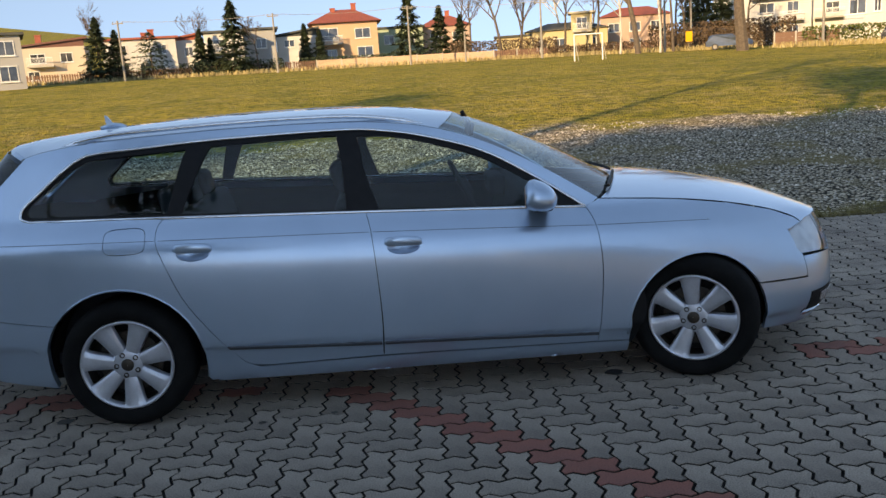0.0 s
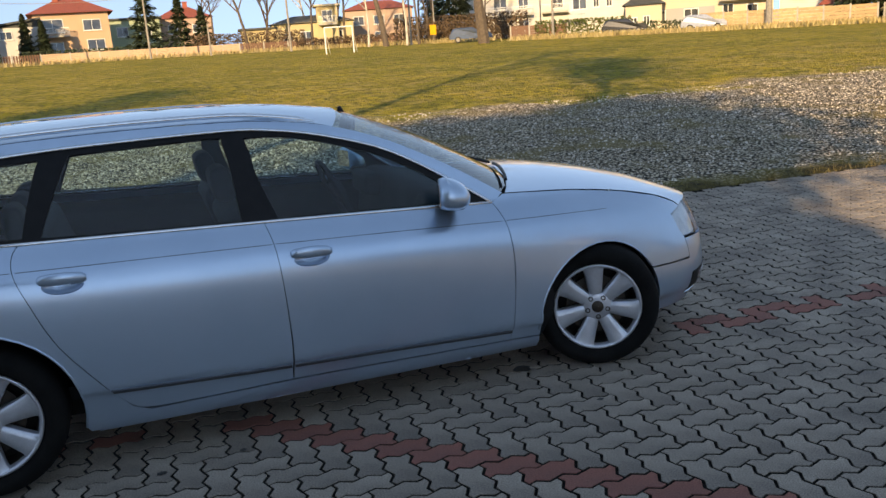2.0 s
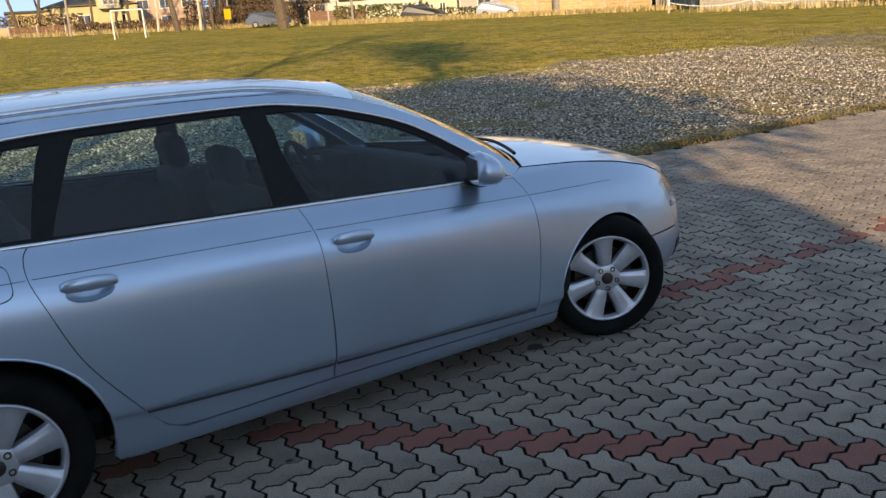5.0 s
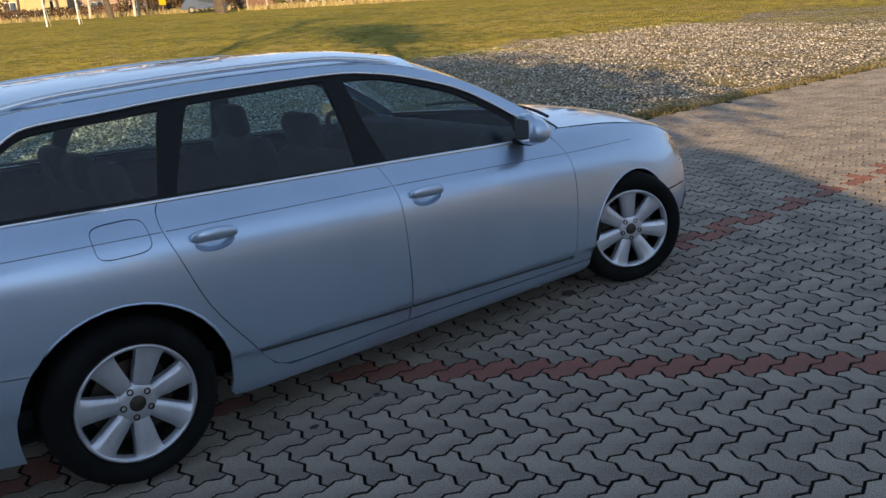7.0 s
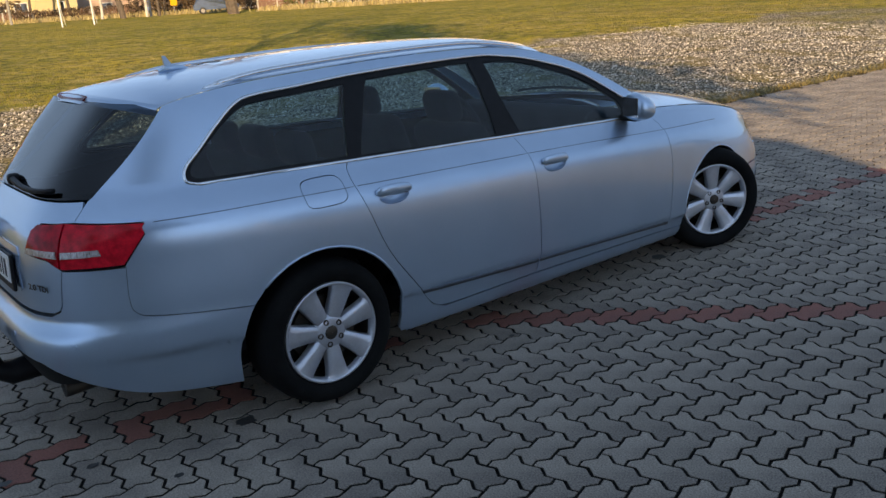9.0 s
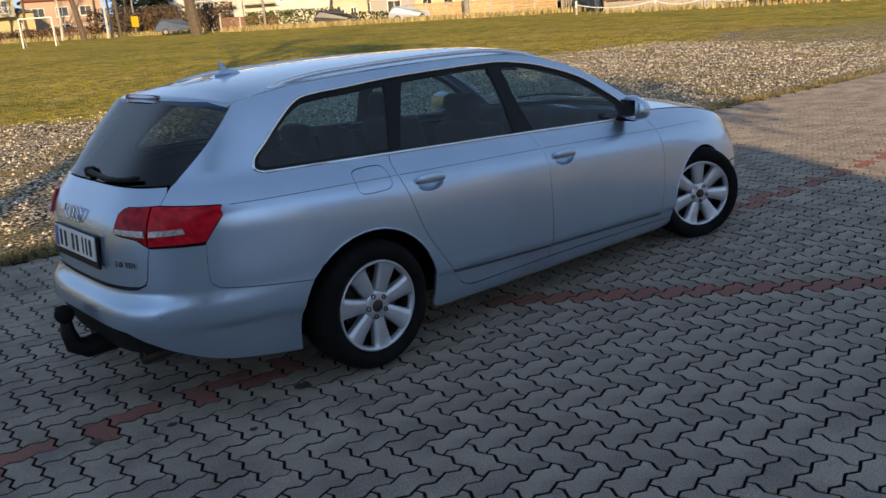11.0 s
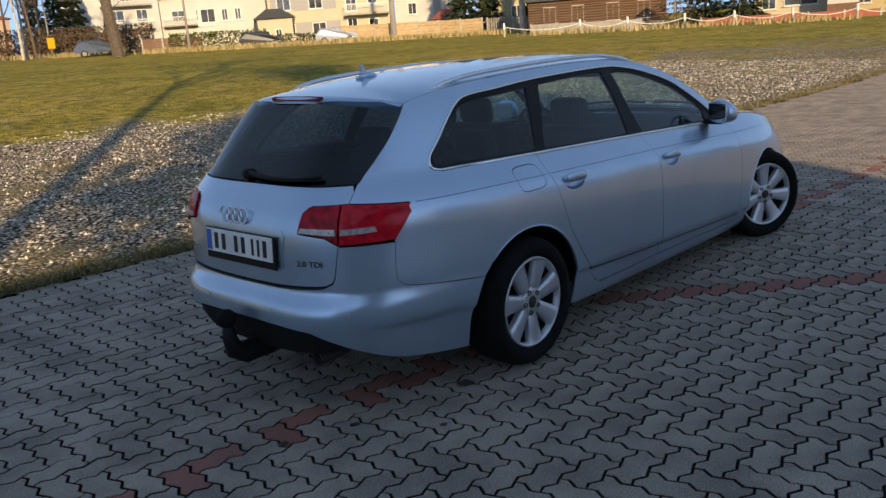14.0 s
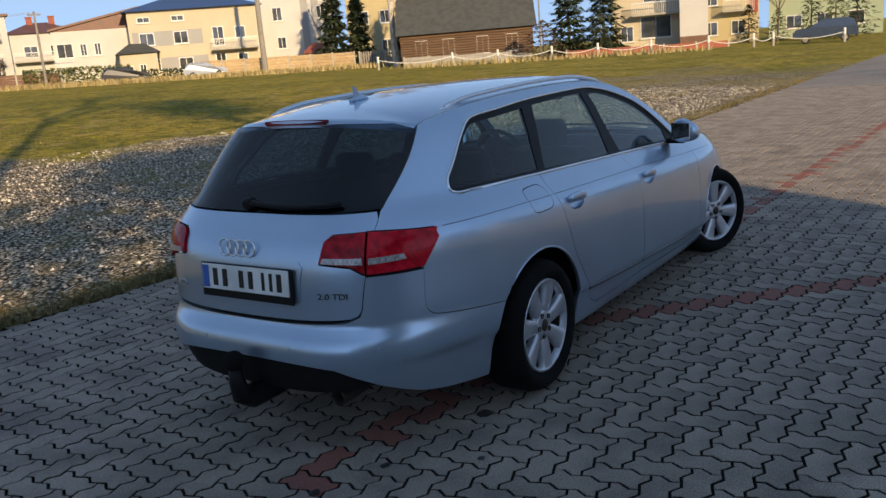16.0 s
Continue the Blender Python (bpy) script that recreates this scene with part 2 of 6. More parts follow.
W_WHITE, W_CREAM, W_ORANGE = wall_mat("white_render", (0.58, 0.57, 0.55)), wall_mat("cream_render", (0.56, 0.49, 0.37)), wall_mat("orange_render", (0.54, 0.37, 0.25))
W_YELLOW, W_TAN, W_GREY = wall_mat("yellow_render", (0.50, 0.42, 0.25)), wall_mat("tan_render", (0.55, 0.47, 0.38)), wall_mat("grey_render", (0.36, 0.36, 0.36))
W_GREEN, W_PINK = wall_mat("green_render", (0.35, 0.42, 0.30)), wall_mat("pink_render", (0.46, 0.33, 0.27))
W_LOG = mat("dark_logs", (0.17, 0.10, 0.06), 0.85, second=(0.10, 0.06, 0.04), scale=3, grain=0.25, grain_scale=20, stretch=(0.2, 1, 6))
W_BRICK = mat("brown_fence", (0.20, 0.11, 0.075), 0.85, second=(0.15, 0.085, 0.06), scale=4, grain=0.2, grain_scale=30)
R_RED = mat("red_tiles", (0.34, 0.085, 0.05), 0.7, second=(0.26, 0.07, 0.045), scale=3, grain=0.15, grain_scale=14, bump=0.3)
R_BROWN = mat("brown_sheet_roof", (0.17, 0.07, 0.05), 0.5, second=(0.13, 0.06, 0.045), scale=2, grain=0.1)
R_BLUE = mat("blue_sheet_roof", (0.03, 0.07, 0.20), 0.4, second=(0.025, 0.055, 0.15), scale=2)
R_DARK = mat("dark_felt_roof", (0.075, 0.08, 0.075), 0.8, second=(0.055, 0.06, 0.06), scale=2, grain=0.15)
M_FRAME = mat("white_window_frame", (0.75, 0.75, 0.73), 0.4)
M_PANE = mat("dark_pane", (0.035, 0.04, 0.045), 0.06, second=(0.09, 0.095, 0.10), scale=0.7, coat=1.0)
M_CONCRETE = mat("pale_concrete", (0.42, 0.40, 0.36), 0.85, second=(0.34, 0.32, 0.29), scale=2, grain=0.15, grain_scale=30)
M_WOOD = mat("pale_fence_wood", (0.50, 0.36, 0.20), 0.8, second=(0.40, 0.28, 0.16), scale=3, grain=0.2, grain_scale=20, random_tint=0.12)
M_BARK = mat("grey_bark", (0.13, 0.10, 0.075), 0.9, second=(0.08, 0.062, 0.05), scale=5, grain=0.3, grain_scale=25, bump=0.6)
M_BIRCH = mat("pale_bark", (0.52, 0.49, 0.44), 0.85, second=(0.16, 0.14, 0.12), scale=4, grain=0.2, grain_scale=25, mix=(0.5, 0.7), stretch=(1, 1, 0.4))
M_NEEDLE = mat("dark_needles", (0.030, 0.050, 0.022), 0.75, second=(0.050, 0.068, 0.03), scale=1.2, grain=0.25, grain_scale=8, random_tint=0.35, island=True)
M_HEDGE = mat("hedge_leaves", (0.075, 0.105, 0.025), 0.75, second=(0.12, 0.125, 0.035), scale=1.5, grain=0.3, grain_scale=10, random_tint=0.35, island=True)
M_TWIG = mat("brown_twigs", (0.13, 0.085, 0.05), 0.85, second=(0.09, 0.06, 0.04), scale=3, grain=0.2, random_tint=0.3, island=True)
M_STRAW = mat("dry_grass", (0.42, 0.33, 0.17), 0.85, second=(0.30, 0.25, 0.10), scale=2, grain=0.2, random_tint=0.35, island=True)
M_WHITE = mat("white_paint", (0.78, 0.78, 0.76), 0.5, second=(0.68, 0.67, 0.64), scale=4, grain=0.06)
M_POLE = mat("grey_pole", (0.30, 0.28, 0.25), 0.85, second=(0.22, 0.2, 0.18), scale=4, grain=0.2)


def house(label, x, y, yaw, w, d, h, wall, roof="flat", roof_mat=None, roof_h=1.6, over=0.4, windows=(), balconies=(), chimneys=(), bands=(), band_mat=None):
    """A house with its front along local x at y = 0, its body behind: walls, roof, windows with frame and pane, balconies, chimneys."""
    z = rise(x, y) - 0.15
    b = thing("house", label, "house", at=(x, y, z), yaw=yaw)
    bm = bmesh.new()
    box(bm, -w / 2, w / 2, 0, d, 0, h)
    if roof == "gable":
        for s in (-w / 2, w / 2):
            bm.faces.new([bm.verts.new(p) for p in ((s, 0, h), (s, d, h), (s, d / 2, h + roof_h))])
    part("wall", bm, wall, b)
    bm = bmesh.new()
    x0, x1, y0, y1 = -w / 2 - over, w / 2 + over, -over, d + over
    if roof == "flat":
        box(bm, x0, x1, y0, y1, h, h + 0.25)
    elif roof == "mono":
        lo = [bm.verts.new(p) for p in ((x0, y0, h + 0.05), (x1, y0, h + roof_h), (x1, y1, h + roof_h), (x0, y1, h + 0.05))]
        up = [bm.verts.new(v.co + Vector((0, 0, 0.22))) for v in lo]
        bm.faces.new(lo[::-1]), bm.faces.new(up)
        for i in range(4):
            bm.faces.new((lo[i], lo[(i + 1) % 4], up[(i + 1) % 4], up[i]))
        bm.faces.new([bm.verts.new(p) for p in ((-w / 2, 0, h), (w / 2, 0, h), (w / 2, 0, h + roof_h))])
    else:
        rx = 0.0 if roof == "gable" else min(w, d) * 0.42
        e = [bm.verts.new(p) for p in ((x0, y0, h - 0.12), (x1, y0, h - 0.12), (x1, y1, h - 0.12), (x0, y1, h - 0.12))]
        r = [bm.verts.new(p) for p in ((x0 + rx, d / 2, h + roof_h), (x1 - rx, d / 2, h + roof_h))]
        bm.faces.new(e[::-1])
        for f in ((e[0], e[1], r[1], r[0]), (e[2], e[3], r[0], r[1]), (e[1], e[2], r[1]), (e[3], e[0], r[0])):
            bm.faces.new(f)
    part("roof", bm, roof_mat or R_DARK, b)
    for x_, z_, ww, hh in windows:
        bm = bmesh.new()
        t = 0.09
        for a0, a1, c0, c1 in ((-ww / 2, ww / 2, 0, t), (-ww / 2, ww / 2, hh - t, hh), (-ww / 2, -ww / 2 + t, t, hh - t), (ww / 2 - t, ww / 2, t, hh - t), (-t / 3, t / 3, t, hh - t)):
            box(bm, x_ + a0, x_ + a1, -0.06, 0.02, z_ + c0, z_ + c1)
        win = part("window", bm, M_FRAME, b)
        bm = bmesh.new()
        box(bm, x_ - ww / 2 - 0.08, x_ + ww / 2 + 0.08, -0.14, 0.02, z_ - 0.07, z_ - 0.004)
        part("sill", bm, M_FRAME, win)
        bm = bmesh.new()
        box(bm, x_ - ww / 2 + t, x_ + ww / 2 - t, -0.02, 0.01, z_ + t, z_ + hh - t)
        part("pane", bm, M_PANE, win)
    for x_, z_, ww in balconies:
        bal = new("balcony")
        bal.parent = b
        bm = bmesh.new()
        box(bm, x_ - ww / 2, x_ + ww / 2, -1.3, -0.003, z_ - 0.18, z_)
        part("slab", bm, M_CONCRETE, bal)
        bm = bmesh.new()
        box(bm, x_ - ww / 2, x_ + ww / 2, -1.3, -1.24, z_ + 0.92, z_ + 1.0)
        k = int(ww / 0.16)
        for i in range(k + 1):
            px = x_ - ww / 2 + 0.02 + (ww - 0.04) * i / k
            box(bm, px - 0.02, px + 0.02, -1.29, -1.25, z_, z_ + 0.92)
        part("railing", bm, M_FRAME, bal)
    for x_, y_, hh in chimneys:
        bm = bmesh.new()
        box(bm, x_ - 0.35, x_ + 0.35, y_ - 0.3, y_ + 0.3, h - 0.5, h + hh)
        box(bm, x_ - 0.42, x_ + 0.42, y_ - 0.37, y_ + 0.37, h + hh, h + hh + 0.12)
        part("chimney", bm, R_RED, b)
    for z0, z1, a0, a1 in bands:
        bm = bmesh.new()
        box(bm, a0, a1, -0.012, 0.01, z0, z1)
        part("wall_band", bm, band_mat, b)
    return b


house("grey cubic house with large dark windows and flat roof", -36.6, 78.5, 23, 6.0, 8, 5.2, W_GREY, windows=[(1.6, 0.9, 1.6, 1.5), (1.6, 3.3, 1.6, 1.4), (-1.0, 3.3, 1.2, 1.3)])
house("tan two-storey house with brown sloping roof", -40.9, 105.8, 14, 8.0, 8, 4.6, W_TAN, "mono", R_BROWN, 0.9, windows=[(-1.5, 2.7, 1.8, 1.2), (1.8, 2.7, 1.5, 1.2), (-2.2, 0.7, 1.4, 1.1)], balconies=[(-1.2, 2.4, 3.0)], chimneys=[(-1.5, 3, 1.6)])
house("white two-storey house with thin red roof edge", -29.3, 103.3, 12, 8.6, 9, 4.9, W_WHITE, "flat", R_RED, windows=[(-2.6, 3.0, 2.2, 1.3), (-2.6, 0.7, 2.4, 1.6), (2.6, 3.0, 1.2, 1.2), (0.4, 0.8, 1.2, 1.3)], chimneys=[(1.4, 3, 1.2), (0.5, 4, 0.9)])
house("white low wing with red mono-pitch roof", -24.4, 105.6, 12, 3.6, 8, 4.6, W_WHITE, "mono", R_RED, 0.7, windows=[(0.5, 2.6, 1.1, 1.2)])
house("white cubic house with corner balcony", -19.4, 105.4, 8, 4.8, 8, 5.3, W_WHITE, windows=[(-0.6, 3.2, 1.6, 1.3), (-0.6, 0.8, 1.8, 1.5)], balconies=[(-0.6, 2.9, 3.0)])
house("dark grey cubic house wing with flat roof", -15.8, 110.0, 8, 4.6, 8, 5.6, W_GREY, windows=[(0.4, 3.2, 1.4, 1.3)])
house("white modern house with sloping roof", -11.0, 112.5, 6, 5.4, 8, 4.6, W_WHITE, "mono", R_DARK, 0.9, windows=[(-1.0, 3.2, 1.4, 1.0), (0.8, 1.2, 1.6, 1.5)])
house("orange two-storey villa with red hipped tile roof", -4.6, 116.9, 3, 9.0, 9, 6.4, W_ORANGE, "hip", R_RED, 1.9, 0.7,
      windows=[(-2.3, 3.9, 2.6, 1.7), (2.4, 4.0, 2.2, 1.4), (2.6, 1.5, 2.2, 1.4), (-2.2, 1.2, 1.8, 1.5), (2.6, 0.2, 1.2, 0.6)], balconies=[(-2.2, 3.5, 3.6)], chimneys=[(-1.5, 4, 2.0), (1.5, 4.5, 2.6)], bands=[(0.0, 0.9, -4.5, 4.5)], band_mat=W_PINK)
house("pale green house with flat roof behind spruces", 3.2, 130.0, 0, 7.4, 8, 5.6, W_GREEN, windows=[(-1.6, 3.2, 1.6, 1.4), (1.6, 3.2, 1.6, 1.4), (1.5, 0.8, 1.8, 1.4)])
house("brick-red hipped roof house", 10.8, 134.6, -3, 8.0, 8, 5.8, W_PINK, "hip", R_RED, 1.7, windows=[(-1.8, 3.4, 1.4, 1.3), (1.8, 3.4, 1.4, 1.3)], chimneys=[(0.5, 4, 2.4)])
house("small yellow garage with flat roof", 18.4, 113.6, -8, 4.4, 5, 3.0, W_YELLOW, windows=[])
house("low yellow bungalow with dark roof", 25.6, 112.0, -12, 11.0, 8, 3.7, W_YELLOW, "hip", R_DARK, 1.0, windows=[(-3.4, 1.0, 1.4, 1.3), (-1.0, 0.9, 1.6, 1.6), (3.0, 1.0, 2.0, 1.4)])
house("yellow tower with balcony and flat cornice", 27.4, 110.6, -12, 2.8, 4, 5.6, W_YELLOW, "flat", W_CREAM, windows=[(0, 3.6, 1.4, 1.5)], balconies=[(0, 3.3, 2.4)])
house("pinkish house with low red roof behind bare trees", 37.4, 119.6, -16, 10.0, 8, 5.4, W_PINK, "hip", R_RED, 1.3, windows=[(-3, 3.1, 1.6, 1.3), (0, 3.1, 1.6, 1.3), (3, 3.1, 1.6, 1.3), (0, 0.8, 1.6, 1.3)])
house("white three-storey house with balconies", 47.4, 99.8, -25, 11.4, 9, 8.4, W_WHITE, "flat", R_BROWN, windows=[(-4, 0.9, 1.2, 1.4), (-4, 3.7, 1.2, 1.4), (-4, 6.2, 1.2, 1.4), (0.6, 3.7, 1.8, 1.5), (3.6, 3.7, 1.4, 1.5), (0.6, 0.9, 1.8, 1.5), (3.6, 0.9, 1.4, 1.5), (2, 6.2, 1.6, 1.4)], balconies=[(1.8, 3.0, 6.0), (1.8, 5.8, 6.0)])
house("white house with long glazed balcony", 56.9, 97.4, -29, 8.0, 9, 6.6, W_WHITE, "hip", R_BROWN, 1.4, windows=[(-2.4, 0.8, 1.3, 1.3), (-0.4, 0.8, 1.3, 1.3), (1.6, 0.8, 1.3, 1.3), (-1.5, 3.6, 1.6, 1.4), (1.5, 3.6, 1.6, 1.4)], balconies=[(-0.5, 3.2, 6.0)], chimneys=[(-1, 4, 2.0), (1.6, 4, 2.0)])
house("white house with rising red mono-pitch roof", 50.9, 77.9, -35, 8.6, 9, 5.6, W_WHITE, "mono", R_BROWN, 1.9, 0.25, windows=[(-3.2, 2.9, 1.6, 1.5), (-1.4, 3.0, 0.7, 1.3), (0.0, 3.0, 0.7, 1.3)], balconies=[(-3.4, 1.9, 1.8)])
house("cream annexe with dark hipped roof", 50.6, 71.0, -36, 3.6, 6, 3.0, W_CREAM, "hip", R_DARK, 1.0, windows=[(-1.0, 0.7, 0.8, 1.0), (0.3, 0.8, 0.7, 1.0)])
house("cream and grey block house with blue roof", 56.8, 69.3, -41, 13.2, 10, 7.3, W_CREAM, "hip", R_BLUE, 1.4, 0.6,
      windows=[(-4.6, 1.0, 1.5, 1.3), (-1.3, 1.0, 1.5, 1.3), (-4.9, 3.7, 1.5, 1.3), (-1.5, 3.7, 1.5, 1.3), (2.3, 0.6, 1.1, 1.9), (4.6, 1.0, 1.1, 1.3), (2.3, 3.2, 1.2, 2.0), (4.6, 3.8, 1.1, 1.3), (-5.0, 6.0, 1.3, 0.6), (-1.6, 6.0, 1.3, 0.6)],
      balconies=[(3.9, 2.9, 4.8)], bands=[(0.9, 2.4, -6.3, 1.0), (3.6, 5.1, -6.3, 0.7)], band_mat=W_GREY)
house("tall white house with grey vertical stripes", 66.9, 64.0, -47, 7.8, 9, 9.0, W_WHITE, "hip", R_DARK, 1.4, windows=[(-2.2, 5.6, 1.1, 1.5), (-2.0, 2.6, 1.0, 1.3), (2.6, 5.6, 1.0, 1.4)], bands=[(2.2, 8.6, 0.4, 1.2), (2.2, 8.6, 1.6, 2.4)], band_mat=W_GREY)
house("small red-roofed porch building", 62.6, 57.6, -47, 2.6, 3, 2.0, W_CREAM, "hip", R_RED, 0.9)
house("yellow house behind dark conifers", 70.4, 56.0, -52, 6.0, 8, 8.0, W_YELLOW, "hip", R_BROWN, 1.5, windows=[(-1.2, 4.6, 1.2, 1.4), (1.2, 4.6, 1.2, 1.4), (1.2, 1.5, 1.2, 1.4)])
log = house("old dark log cottage with tarred roof", 59.9, 37.8, -58, 11.4, 7, 3.0, W_LOG, "gable", R_DARK, 3.4, 0.5, windows=[(-4.0, 0.9, 1.1, 1.5), (-1.6, 0.9, 1.1, 1.5), (1.4, 0.9, 1.1, 1.5), (4.0, 0.9, 1.1, 1.5)], bands=[(0.0, 0.6, -5.7, 5.7)], band_mat=M_CONCRETE)
for i in range(11):
    bm = bmesh.new()
    tube(bm, [(-5.85, -0.02, 0.72 + 0.215 * i), (5.85, -0.02, 0.72 + 0.215 * i)], [0.105, 0.105], 8)
    part("log", bm, W_LOG, log)
house("cream house with wide glazed balcony", 72.6, 25.8, -70, 6.6, 9, 7.0, W_CREAM, "hip", R_BROWN, 1.4, windows=[(0.6, 1.2, 2.8, 2.0), (-2.0, 1.0, 1.2, 1.4), (0.6, 4.4, 2.2, 1.6)], balconies=[(0.8, 3.4, 4.6)])
house("white house end with brown plinth", 71.2, 21.2, -72, 2.4, 8, 6.6, W_WHITE, "flat", R_DARK, bands=[(0.0, 1.2, -1.2, 1.2)], band_mat=W_BRICK)
house("yellow house with balconies and red panel", 86.6, 22.7, -74, 6.4, 9, 7.0, W_YELLOW, "hip", R_RED, 1.4, windows=[(-1.5, 1.0, 1.4, 1.4), (1.2, 1.0, 1.4, 1.4), (-1.5, 4.0, 1.4, 1.4)], balconies=[(1.2, 3.4, 3.0)], bands=[(3.0, 6.0, 2.3, 3.1)], band_mat=R_RED)
house("pale green house behind clipped shrubs", 94.0, 14.5, -80, 11.0, 9, 7.0, W_GREEN, "hip", R_BROWN, 1.4, windows=[(-3, 1.2, 1.6, 1.4), (0, 1.2, 1.6, 1.4), (3, 1.2, 1.6, 1.4), (0, 4.2, 1.6, 1.4)])


# ---- trees ----
def conifer(x, y, h, r, seed, mat_=None, name="conifer", label="dark green spruce tree", base=0.06, kind=0, n=1500):
    """A tapered trunk with drooping whorls of small needle sprays."""
    rng = random.Random(seed)
    t = thing(name, label, "tree", at=(x, y, rise(x, y) - 0.05))
    bm = bmesh.new()
    tube(bm, [(0, 0, 0), (0.02, 0, h * 0.5), (0, 0, h * 0.97)], [h * 0.022, h * 0.014, h * 0.003], 8)
    part("trunk", bm, M_BARK, t)
    vs, fs = [], []
    lean = [0.75 + 0.45 * rng.random() for _ in range(9)]
    for i in range(n):
        u = rng.random() ** 1.35
        z = h * (base + (1 - base) * u)
        a = rng.uniform(0, 2 * math.pi)
        rr = 1.5 * r * ((1 - u) ** (0.8 if kind == 0 else 0.5) if kind == 0 or u > 0.35 else 0.8 + 0.5 * u) * lean[int(a / 2 / math.pi * 9) % 9] * (0.75 + 0.25 * math.sin(z * 9 / h * 6.28))
        d = rr * (0.35 + 0.65 * rng.random() ** 0.5)
        c = Vector((d * math.cos(a), d * math.sin(a), z - 0.25 * d))
        s = (0.05 + 0.035 * rng.random()) * h ** 0.75 * 0.80
        out = Vector((math.cos(a + rng.uniform(-0.5, 0.5)), math.sin(a + rng.uniform(-0.5, 0.5)), rng.uniform(-0.7, 0.25))).normalized()
        across = out.cross(Vector((rng.uniform(-0.4, 0.4), rng.uniform(-0.4, 0.4), 1))).normalized()
        b = len(vs)
        vs += [tuple(c - out * s * 0.8), tuple(c + across * s * 0.55), tuple(c + out * s * 1.4), tuple(c - across * s * 0.55)]
        fs.append((b, b + 1, b + 2, b + 3))
    me = bpy.data.meshes.new("crown")
    me.from_pydata(vs, [], fs)
    me.materials.append(mat_ or M_NEEDLE)
    ob = new("crown", me)
    ob.parent = t
    return t


def bare_tree(x, y, h, r, seed, bark=None, label="bare winter tree", forks=0.45, depth=4, spread=0.55, name="bare_tree"):
    """A trunk that forks into ever thinner limbs and twigs."""
    rng = random.Random(seed)
    t = thing(name, label, "tree", at=(x, y, rise(x, y) - 0.05))
    wood, twigs = bmesh.new(), bmesh.new()

    def limb(p, d, length, rad, level):
        pts, rads = [p], [rad]
        for i in range(3):
            d = (d + Vector((rng.uniform(-1, 1), rng.uniform(-1, 1), rng.uniform(-0.3, 0.7))) * 0.13).normalized()
            pts.append(pts[-1] + d * length / 3)
            rads.append(rad * (1 - 0.16 * (i + 1)))
        tube(wood if level < 2 else twigs, pts, rads, 8 if level == 0 else 5 if level < 2 else 3, cap=level == 0)
        if level >= depth:
            return
        for i in range(4 if level else 6):
            s = rng.uniform(0.35, 1.0) if level else rng.uniform(forks / 0.75, 1.0)
            k = min(2, int(min(s, 0.999) * 3))
            q = pts[k].lerp(pts[k + 1], min(s, 0.999) * 3 - k)
            a = rng.uniform(0, 2 * math.pi)
            side_ = d.orthogonal().normalized()
            side_.rotate(Euler((0, 0, a)))
            nd = (d * (1 - spread) + side_ * spread * rng.uniform(0.7, 1.4) + Vector((0, 0, 0.25))).normalized()
            limb(q, nd, length * rng.uniform(0.42, 0.62), max(0.016, rad * rng.uniform(0.35, 0.5)), level + 1)
    limb(Vector((0, 0, 0)), Vector((0, 0, 1)), h * 0.75, r, 0)
    part("trunk", wood, bark or M_BARK, t)
    part("crown", twigs, M_TWIG, t)
    return t


for i, (x, y, h, r, lab) in enumerate(((-32, 96.2, 7.2, 1.9, 0), (-30.4, 97.5, 5.8, 1.5, 0), (-21.9, 102.9, 5.7, 1.2, 0), (-20.9, 104.0, 4.6, 0.9, 0), (-17.3, 99.7, 8.6, 2.1, 1), (-9.8, 110.7, 6.0, 0.9, 0), (-7.9, 111.5, 5.2, 1.0, 0),
                                       (4.0, 109.0, 9.2, 2.3, 1), (7.9, 106.8, 7.2, 1.9, 0), (10.6, 107.5, 6.0, 1.4, 0), (37.5, 93.1, 8.5, 2.0, 0), (39.9, 94.0, 9.0, 2.0, 0),
                                       (61.9, 54.6, 9.5, 1.6, 0), (63.4, 52.8, 9.0, 1.3, 0), (66.6, 49.6, 7.0, 0.8, 2), (68.6, 47.6, 5.4, 0.7, 2), (67.5, 31.5, 7.4, 1.7, 3), (68.7, 28.6, 7.4, 1.7, 3), (44.5, 116, 9, 2.2, 0))):
    conifer(x, y, h, r, 100 + i, label=("dark green spruce tree", "tall blue-green spruce tree", "slim columnar green thuja", "broad dark evergreen garden tree")[lab], base=0.04 if lab != 1 else 0.07, kind=1 if lab > 1 else 0, n=3200)
conifer(-26.1, 95.8, 5.3, 2.0, 131, label="rounded dark pine tree", base=0.25, kind=1, n=1200)
for i, (x, y, h, r) in enumerate(((79.0, 18.5, 3.6, 1.1), (80.6, 16.3, 3.0, 0.9), (82.0, 13.6, 4.6, 1.3), (76.5, 10.6, 4.4, 1.5), (64.2, 27.0, 3.0, 1.1), (84.0, 10.0, 5.2, 1.6), (-39.5, 88, 2.2, 1.1))):
    conifer(x, y, h, r, 160 + i, M_HEDGE if i in (3, 6) else None, name="shrub", label="clipped evergreen garden shrub", base=0.1, kind=1, n=700)
conifer(59.3, 30.0, 3.2, 2.2, 180, M_TWIG, name="shrub", label="large brown leafless bush", base=0.02, kind=1, n=1500)
